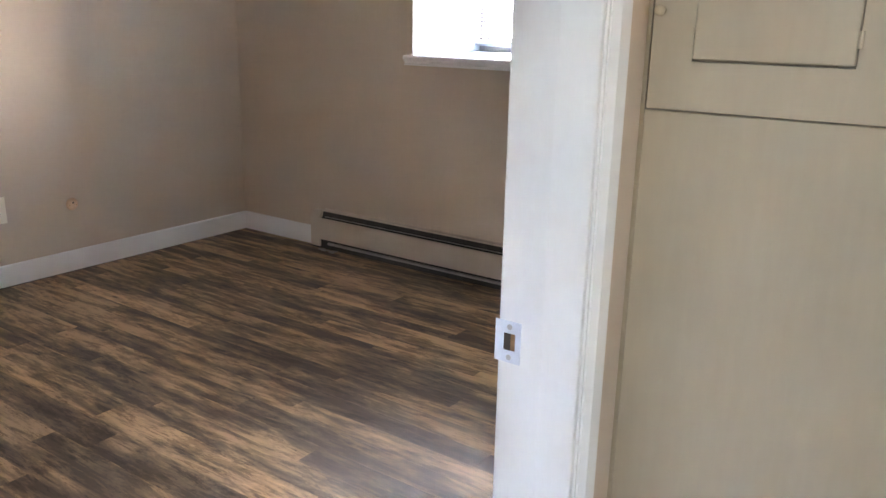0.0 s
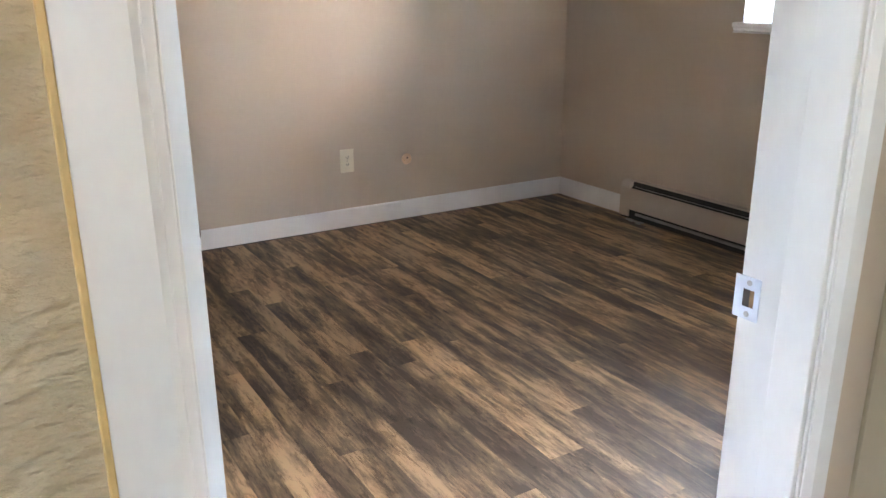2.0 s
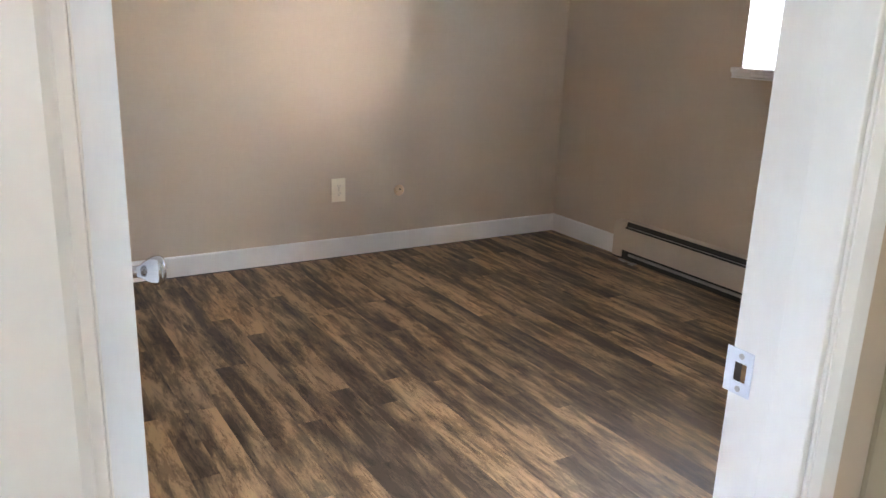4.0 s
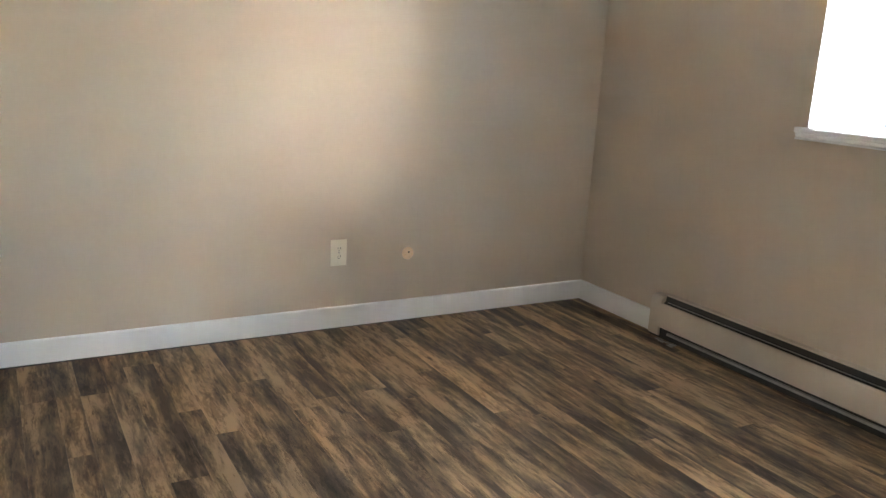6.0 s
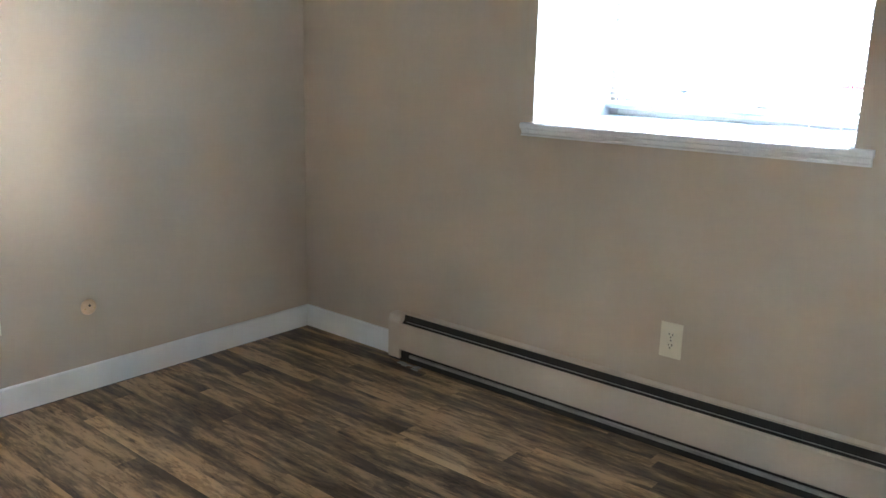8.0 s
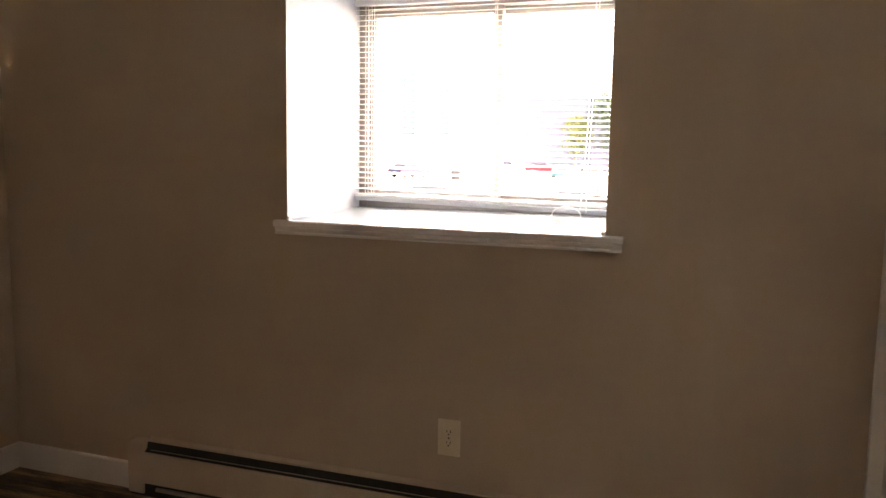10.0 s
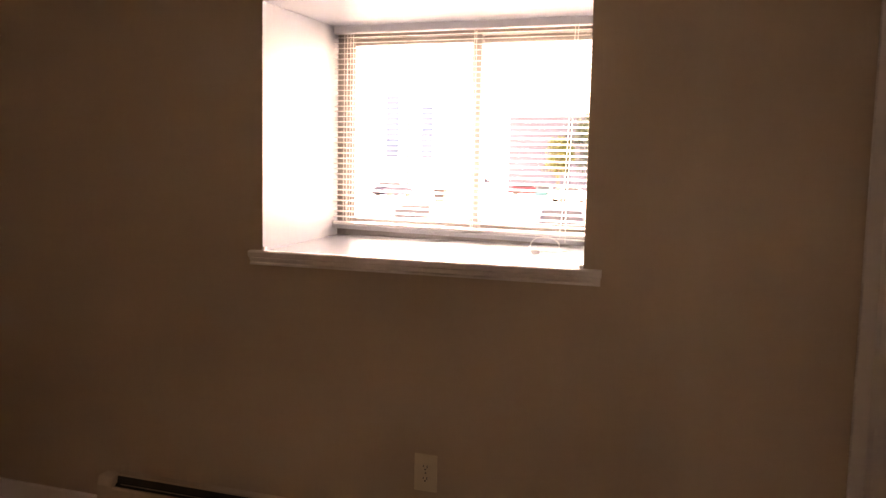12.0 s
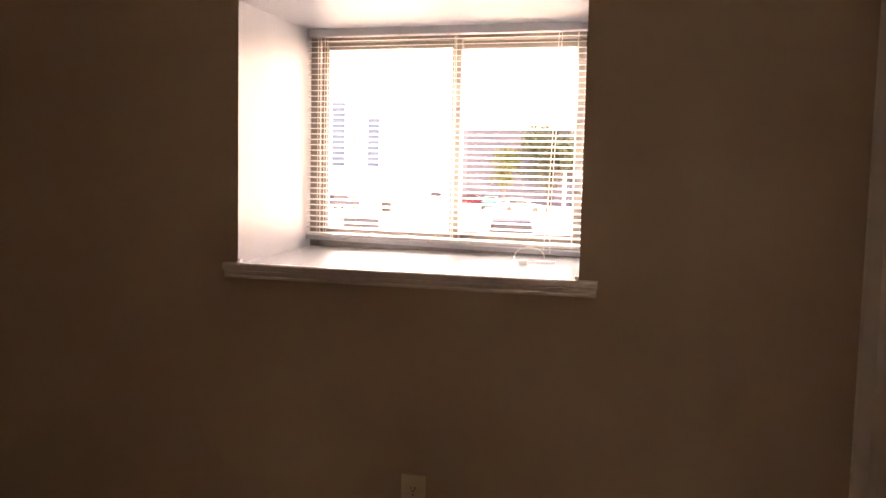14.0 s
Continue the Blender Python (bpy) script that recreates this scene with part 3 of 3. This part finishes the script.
part("latch_hole", box(SXA + 0.0002, SXB - 0.0002, DOOR_N - 0.0008, DOOR_N - 0.0001, SZ - 0.0119, SZ + 0.0119), BRASSDARK, strike, "dark latch hole with raw wood")
part("latch_hole", box(SXA + 0.0002, SXA + 0.010, DOOR_N - 0.0014, DOOR_N - 0.0009, SZ - 0.0119, SZ + 0.0119), SLOT, strike)
for dz in (0.021, -0.021):
    part("screw", lathe([(0.0038, 0), (0.0038, 0.0008), (0.002, 0.0014)], 14), FIN, strike, at=pose(3.320, ys, SZ + dz, 90))


# ---- bedroom door, swung into the room ----
def panel_door(name, width, height, thick, panels, material, label, category, at, knob=None, kind=""):
    """A moulded panel door: local x from the hinge, y through the leaf, z up. Panels: (x0, x1, z0, z1) raised in sunk fields on both faces."""
    d = holder(name, label, category, kind=kind, at=at)
    core = thick * 0.5 - 0.007
    xs = sorted({0.0, width, *[p[0] for p in panels], *[p[1] for p in panels]})
    zs = sorted({0.0, height, *[p[2] for p in panels], *[p[3] for p in panels]})
    bm = bmesh.new()
    h = thick / 2
    for xa, xb in zip(xs, xs[1:]):
        for za, zb in zip(zs, zs[1:]):
            inside = any(p[0] - 1e-6 <= xa and xb <= p[1] + 1e-6 and p[2] - 1e-6 <= za and zb <= p[3] + 1e-6 for p in panels)
            if not inside:
                bm_box(bm, xa, xb, -h, h, za, zb)
    bmesh.ops.remove_doubles(bm, verts=bm.verts, dist=1e-5)
    bm.verts.index_update()
    twins = {}
    for f in bm.faces:
        twins.setdefault(tuple(sorted(v.index for v in f.verts)), []).append(f)
    bmesh.ops.delete(bm, geom=[f for fs in twins.values() if len(fs) > 1 for f in fs], context="FACES_ONLY")
    part("leaf", bm, material, d)
    for p in panels:
        bm = bmesh.new()
        for s in (1, -1):
            rings = []
            for inset, depth in ((0.0, h), (0.010, h - 0.007), (0.022, h - 0.007), (0.040, h - 0.002)):
                y = s * depth
                rings.append([bm.verts.new((x, y, z)) for x, z in ((p[0] + inset, p[2] + inset), (p[1] - inset, p[2] + inset), (p[1] - inset, p[3] - inset), (p[0] + inset, p[3] - inset))])
            for q, r in zip(rings, rings[1:]):
                for i in range(4):
                    bm.faces.new((q[i], q[(i + 1) % 4], r[(i + 1) % 4], r[i]))
            bm.faces.new(rings[-1])
        bmesh.ops.recalc_face_normals(bm, faces=bm.faces)
        part("panel", bm, material, d)
    return d


def six_panels(w, h):
    s, m = 0.105, 0.09
    a, b = (s, w / 2 - m / 2), (w / 2 + m / 2, w - s)
    return [(*c, z0, z1) for c in (a, b) for z0, z1 in ((0.20, 0.75), (0.94, 1.60), (1.70, h - 0.11))]


DW, DH, DT = 0.700, 2.02, 0.035
hinge = Vector((3.310, -3.095, 0.008))
far_end = Vector((2.618, -3.000, 0.008))
turn = math.degrees(math.atan2((far_end - hinge).y, (far_end - hinge).x))
# front face (local -y after the turn) towards the doorway's middle
leaf_at = pose(*hinge, 0, 0, turn) @ Matrix.Translation((0, DT / 2, 0))
door = panel_door("bedroom_door", DW, DH, DT, six_panels(DW, DH), DOORW, "white six-panel bedroom door standing open into the room", "door", leaf_at)
KZ = 0.884
for s in (1, -1):
    base = pose(DW - 0.062, s * DT / 2, KZ, -90 * s)
    part("rose", lathe([(0.033, 0), (0.033, 0.003), (0.028, 0.007), (0.016, 0.011), (0.012, 0.012)], 32), CHROME, door, "satin chrome rose", at=base, smooth=True)
    part("knob", lathe([(0.0115, 0.010), (0.0095, 0.014), (0.0090, 0.020), (0.0095, 0.025), (0.0115, 0.028), (0.0150, 0.032), (0.0190, 0.038), (0.0218, 0.045), (0.0228, 0.050), (0.0226, 0.054), (0.0212, 0.0575), (0.0185, 0.0600), (0.0140, 0.0616), (0.0080, 0.0624), (0.0020, 0.0626)], 36), CHROME, door, "satin chrome tulip knob", at=base, smooth=True)
part("latch", box(DW - 0.0005, DW + 0.0015, -0.012, 0.012, KZ - 0.028, KZ + 0.028, 0.0005), STEEL, door)
part("latch_bolt", prism([(DW, -0.007), (DW + 0.010, -0.007), (DW + 0.002, 0.007), (DW, 0.007)], "z", KZ - 0.008, KZ + 0.008), STEEL, door)
for hz in (0.22, 1.0, 1.80):
    part("hinge", lathe([(0.006, -0.045), (0.006, 0.045)], 12), STEEL, door, at=pose(-0.004, DT / 2 + 0.004, hz))

# ---- closet with bifold doors ----
frame_c = holder("closet_frame", "white narrow closet door frame in the room corner", "door frame", kind="structure")
part("casing", box(3.178, CLOSET + 0.03, -0.034, -0.003, 0, 2.10, 0.003), TRIM, frame_c)
part("casing", box(CLOSET - 0.014, CLOSET, -1.36, -1.302, 0, 2.10, 0.003), TRIM, frame_c)
part("casing", box(CLOSET - 0.014, CLOSET, -1.302, -0.034, 2.045, 2.10, 0.003), TRIM, frame_c)
BW = 0.628
for i in range(2):
    y_a = -0.038 - i * (BW + 0.004)
    panels = [(0.074, BW - 0.074, 0.17, 0.735), (0.074, BW - 0.074, 0.93, 1.58), (0.074, BW - 0.074, 1.68, 1.90)]
    c = panel_door("bifold_door", BW, 2.02, 0.032, panels, TRIM, "white moulded bifold closet door, closed", "closet door", pose(3.216 + 0.016, y_a, 0.012, 0, 0, -90))
    tagged(c, group="closet bifold doors")

# ---- hall built-in cabinet ----
cab = holder("hall_cabinet", "tan painted built-in hall cabinet with small hatch", "cabinet")
part("side_filler", box(HALLX, 3.4255, CAB_Y + 0.004, CAB_Y + 0.05, 0, CEIL_Z), PANELTAN, cab)
part("lower_panel", box(3.426, 4.499, CAB_Y + 0.002, CAB_Y + 0.022, 0.0, 1.1728, 0.002), PANELTAN, cab)
HB = (3.480, 3.656, 1.232, 1.62)
bm = bmesh.new()
bm_box(bm, 3.429, HB[0], CAB_Y, CAB_Y + 0.022, 1.1745, 2.2)
bm_box(bm, HB[1], 4.499, CAB_Y, CAB_Y + 0.022, 1.1745, 2.2)
bm_box(bm, HB[0], HB[1], CAB_Y, CAB_Y + 0.022, 1.1745, HB[2])
bm_box(bm, HB[0], HB[1], CAB_Y, CAB_Y + 0.022, HB[3], 2.2)
part("upper_panel", bm, PANELTAN, cab)
part("carcass", box(3.4258, 4.499, CAB_Y + 0.023, CAB_Y + 0.06, 0, CEIL_Z), PANELTAN, cab)
hatch = part("hatch_door", box(HB[0] + 0.001, HB[1] - 0.001, CAB_Y - 0.004, CAB_Y + 0.012, HB[2] + 0.0025, HB[3] - 0.002, 0.002), PANELTAN, cab, "tan hatch with a dark gap below")
part("hinge", lathe([(0.0028, -0.009), (0.0028, 0.009)], 10), PANELTAN, hatch, at=pose(HB[1] + 0.001, CAB_Y - 0.003, 1.262))
part("cabinet_knob", lathe([(0.004, 0), (0.004, 0.005), (0.0065, 0.008), (0.0065, 0.011), (0.003, 0.013)], 20), PANELTAN, cab, at=pose(3.439, CAB_Y, 1.29, 90), smooth=True)

# ---- outside ----
GZ = -1.2
bm = bmesh.new()
bmesh.ops.create_grid(bm, x_segments=8, y_segments=8, size=1.0)
for v in bm.verts:
    v.co = Vector((v.co.x * 1500, 0.9 + (v.co.y + 1) * 1500, GZ))
ground = structure("ground", bm, CONC, "sun-bleached pale asphalt parking lot", "ground")
bm = bmesh.new()
bm_box(bm, -3.0, WINB[0] - 0.02, DEEP + 0.12, DEEP + 0.2, GZ, 3.2)
bm_box(bm, WINB[1] + 0.14, 7.0, DEEP + 0.12, DEEP + 0.2, GZ, 3.2)
bm_box(bm, WINB[0] - 0.02, WINB[1] + 0.14, DEEP + 0.12, DEEP + 0.2, GZ, WINB[2] - 0.015)
bm_box(bm, WINB[0] - 0.02, WINB[1] + 0.14, DEEP + 0.12, DEEP + 0.2, WINB[3] + 0.006, 3.2)
structure("wall_outside", bm, OUTWALL, "pale stucco outer wall of the house", "wall")


def building(name, label, x0, x1, y0, y1, z1, material, windows, at=None):
    b = holder(name, label, "building", at=at)
    part("wall", box(x0, x1, y0, y1, GZ, z1), material, b)
    part("roof", box(x0 - 0.3, x1 + 0.3, y0 - 0.3, y1 + 0.3, z1, z1 + 0.35, 0.05), PALE, b)
    for wx0, wx1, wz0, wz1 in windows:
        w = part("window", box(wx0, wx1, y0 - 0.05, y0 + 0.1, wz0, wz1), BLUEGLASS, b)
        part("window_frame", box(wx0 - 0.12, wx0, y0 - 0.1, y0, wz0, wz1), PALE, w)
        part("window_frame", box(wx1, wx1 + 0.12, y0 - 0.1, y0, wz0, wz1), PALE, w)
    return b


def car(paint, label, at):
    c = holder("car", label, "car", "parked cars", at=at)
    body = [(-2.15, 0.35), (-2.2, 0.6), (-2.1, 0.86), (-1.3, 0.94), (1.05, 0.94), (1.95, 0.82), (2.2, 0.62), (2.15, 0.32), (1.7, 0.24), (-1.7, 0.24)]
    part("body", prism(body, "y", -0.86, 0.86, 0.05), paint, c)
    bm = prism([(-1.75, 0.90), (-1.25, 1.40), (0.15, 1.44), (0.95, 0.92)], "y", -0.76, 0.76, 0.03)
    for v in bm.verts:
        if v.co.z > 1.1:
            v.co.y *= 0.86
    part("cabin", bm, paint, c)
    part("windscreen", prism([(0.25, 1.38), (0.29, 1.38), (0.93, 0.97), (0.89, 0.95)], "y", -0.6, 0.6), CARGLASS, c)
    part("rear_window", prism([(-1.66, 1.0), (-1.70, 1.0), (-1.34, 1.38), (-1.30, 1.36)], "y", -0.6, 0.6), CARGLASS, c)
    for s in (1, -1):
        part("side_window", slab([(-1.45, s * 0.775, 0.97), (0.72, s * 0.775, 0.97)], [(-1.15, s * 0.675, 1.36), (0.12, s * 0.675, 1.37)], (0, s * 0.012, 0)), CARGLASS, c)
        part("tail_light", box(-2.2, -2.12, s * 0.72 - 0.1, s * 0.72 + 0.1, 0.66, 0.8, 0.01), RED, c)
        part("headlight", box(2.06, 2.16, s * 0.66 - 0.14, s * 0.66 + 0.14, 0.6, 0.72, 0.01), CHROME, c)
        for wx in (-1.35, 1.35):
            t = part("wheel", lathe([(0.20, -0.1), (0.31, -0.1), (0.33, -0.07), (0.33, 0.07), (0.31, 0.1), (0.20, 0.1)], 24), TYRE, c, at=pose(wx, s * 0.78, 0.33, 90))
            part("rim", lathe([(0.20, -0.09), (0.20, 0.09), (0.05, 0.06 + 0.03)], 20), FIN, t)
    return c


RED = mat("red_paint", (0.07, 0.012, 0.02), 0.5, vary=0.05, spec=0.12)
SILVER = mat("silver_car_paint", (0.16, 0.18, 0.19), 0.5, 0.0, vary=0.05, spec=0.2)
DARKBLUE = mat("dark_blue_car_paint", (0.018, 0.024, 0.04), 0.5, vary=0.05, spec=0.12)
WHITEP = mat("white_car_paint", (0.75, 0.75, 0.75), 0.3, vary=0.03)
TEAL = mat("teal_car_paint", (0.03, 0.13, 0.15), 0.5, vary=0.05, spec=0.12)


def tree(name, label, x, y, height, width, leaf, seed, n=2600):
    r = random.Random(seed)
    t = holder(name, label, "tree", at=pose(x, y, GZ))
    bm = tube([(0, 0, 0), (0.05, 0.02, height * 0.3), (-0.05, 0.05, height * 0.6), (0, 0, height * 0.9)], 0.16)
    part("trunk", bm, BARK, t)
    limbs = []
    for i in range(7):
        a, h = r.uniform(0, 6.28), r.uniform(0.3, 0.7) * height
        e = (math.cos(a) * width * 0.38, math.sin(a) * width * 0.38, h + height * 0.2)
        limbs.append(e)
        part("limb", tube([(0, 0, h), (e[0] * 0.5, e[1] * 0.5, h + height * 0.12), e], 0.06), BARK, t)
    verts, faces = [], []
    lumps = [(e[0] * r.uniform(0.7, 1.1), e[1] * r.uniform(0.7, 1.1), e[2], r.uniform(0.22, 0.36) * width) for e in limbs] + [(r.uniform(-0.2, 0.2) * width, r.uniform(-0.2, 0.2) * width, height * r.uniform(0.45, 0.9), r.uniform(0.2, 0.34) * width) for _ in range(9)]
    for i in range(n):
        cx, cy, cz, rad = r.choice(lumps)
        d = Vector((r.gauss(0, 1), r.gauss(0, 1), r.gauss(0, 0.8))).normalized() * rad * r.uniform(0.5, 1.05)
        p = Vector((cx, cy, cz)) + d
        u = Vector((r.gauss(0, 1), r.gauss(0, 1), r.gauss(0, 1))).normalized() * r.uniform(0.10, 0.22)
        w = u.cross(Vector((r.gauss(0, 1), r.gauss(0, 1), r.gauss(0, 1)))).normalized() * r.uniform(0.06, 0.13)
        k = len(verts)
        verts += [p - u, p + w, p + u, p - w]
        faces.append((k, k + 1, k + 2, k + 3))
    me = bpy.data.meshes.new("crown")
    me.from_pydata(verts, [], faces)
    me.materials.append(leaf)
    ob = new("crown", me)
    ob.parent = t
    return t

bank = thing("retaining_wall", box(-60, -26.5, 82, 83, GZ, 2.7), PALE, "long pale retaining wall beyond the parking lot", "wall")
building("pale_building", "pale tall building with tinted window bays", -46, -25.5, 85, 99, 12.5, PALE, [(-33.6, -32.0, 3.0, 10.5), (-29.2, -27.8, 3.0, 8.7)])
thing("flag_pole", lathe([(0.10, GZ), (0.09, 8.6), (0.11, 8.65), (0.02, 8.75)], 12), BARK, "thin dark pole in front of the pale building", "pole", at=pose(-29.5, 81.5, 0))
brick = building("brick_building", "brick building in washed bluish colour beyond the parking lot", -22.5, 22, 100, 116, 8.7, BRICK, [(4, 8, 1.0, 4.0)])
car(DARKBLUE, "dark blue car parked on pale asphalt", pose(-26.8, 70.5, GZ, 0, 0, 70))
car(SILVER, "grey car parked near the building", pose(-7.6, 25, GZ, 0, 0, 112))
car(DARKBLUE, "dark car seen from behind on pale asphalt", pose(-2.05, 25, GZ, 0, 0, 100))
car(RED, "red car parked by the brick building", pose(-18.1, 92, GZ, 0, 0, 8))
car(TEAL, "teal car parked by the tree", pose(-13.8, 81, GZ, 0, 0, 96))
car(WHITEP, "white car parked in front of the tree", pose(-9.4, 72, GZ, 0, 0, 35))
car(DARKBLUE, "dark car far across the lot", pose(-39.5, 150, GZ, 0, 0, 5))
bin_ = holder("wheeled_bin", "dark wheeled bin standing on the lot", "bin", at=pose(-19.0, 62, GZ))
part("body", prism([(-0.36, 0.08), (0.36, 0.08), (0.45, 1.0), (-0.45, 1.0)], "y", -0.4, 0.4, 0.03), TYRE, bin_)
part("lid", box(-0.5, 0.5, -0.46, 0.44, 1.0, 1.08, 0.02), TYRE, bin_)
for s in (-0.3, 0.3):
    part("wheel", lathe([(0.03, -0.03), (0.1, -0.03), (0.1, 0.03), (0.03, 0.03)], 16), TYRE, bin_, at=pose(s, 0.38, 0.1, 0, 90))
tree("tree", "dark green tree beside the parking lot", -7.2, 76, 8.0, 6.6, LEAFDARK, 5, 4200)
tree("tree", "dark green tree beside the parking lot", -2.6, 78, 7.6, 6.5, LEAFDARK, 8, 3600)
tree("tree", "slim yellow-green tree beside the parking lot", -11.4, 75, 6.3, 2.6, LEAF, 3, 1400)
tree("tree", "pale green tree far across the lot", -42.5, 140, 9.0, 6.5, LEAF, 11, 1800)
thing("white_post", lathe([(0.09, GZ), (0.09, 2.2), (0.03, 2.26)], 12), PALE, "thin white post at the lot's edge", "post", at=pose(-2.35, 45, 0))


# ---- floors last: boards laid along the window wall ----
floor = holder("floor", "rustic grey-brown vinyl plank floor", "floor", kind="structure")
part("underlay", box(-0.11, 7.7, -6.2, 0.1, -0.08, -0.0045), SUB, floor)
ROWS_Y = [0.0, 0.07, 0.14, 0.205, 0.273, 0.341, 0.41, 0.50, 0.585, 0.661, 0.73, 0.806, 0.86, 0.955, 1.04, 1.13, 1.223, 1.296, 1.39, 1.48, 1.57, 1.67, 1.77, 1.868, 1.986]
while ROWS_Y[-1] < 3.7:
    ROWS_Y.append(ROWS_Y[-1] + (0.082, 0.118, 0.08, 0.1)[len(ROWS_Y) % 4])
JOINTS = {24: (0.80, 1.51, 2.42), 9: (0.30, 1.217, 2.05), 13: (0.62, 1.516, 2.33), 11: (0.85, 1.703, 2.5), 6: (0.70, 1.61, 2.4), 17: (0.25, 1.11, 1.95)}
LIGHT = {(24, 1), (24, 2), (9, 2), (13, 2), (11, 2), (6, 2), (17, 1)}
board_cache = {}


def board(x_a, x_b, y_a, y_b, material):
    key = (round(x_b - x_a, 3), round(y_b - y_a, 3), material.name)
    if key not in board_cache:
        L, W = (x_b - x_a) / 2 - 0.0001, (y_b - y_a) / 2 - 0.0001
        c = 0.0006
        v = [(sx * (L - k), sy * (W - k), z) for k, z in ((0, -0.004), (0, -0.0008), (c, 0.0)) for sx, sy in ((-1, -1), (1, -1), (1, 1), (-1, 1))]
        f = [(8, 9, 10, 11)] + [(r * 4 + i, r * 4 + (i + 1) % 4, r * 4 + 4 + (i + 1) % 4, r * 4 + 4 + i) for r in (0, 1) for i in range(4)]
        me = bpy.data.meshes.new("plank")
        me.from_pydata(v, [], f)
        me.materials.append(material)
        board_cache[key] = me
    ob = new("plank", board_cache[key])
    ob.parent = floor
    ob.location = ((x_a + x_b) / 2, (y_a + y_b) / 2, 0)


rng = random.Random(12)
for i, (ya, yb) in enumerate(zip(ROWS_Y, ROWS_Y[1:]), start=1):
    cuts = JOINTS.get(i)
    if cuts is None:
        c0 = rng.uniform(0.15, 1.2)
        cuts = [c0]
        while cuts[-1] < 3.1:
            cuts.append(cuts[-1] + rng.uniform(0.85, 1.22))
    ends = [0.0] + [c for c in cuts if c < 3.0] + [3.43]
    for j, (xa, xb) in enumerate(zip(ends, ends[1:])):
        pick = rng.random()
        m = PLANK_LIGHT if (i, j) in LIGHT or pick > 0.92 else PLANK_DARK if pick < 0.30 else PLANK_MID
        board(xa, xb, -yb, -ya, m)
part("hall_floor", box(3.431, 7.65, -6.2, -2.2, -0.0045, -0.0005), PLANK_MID, floor)
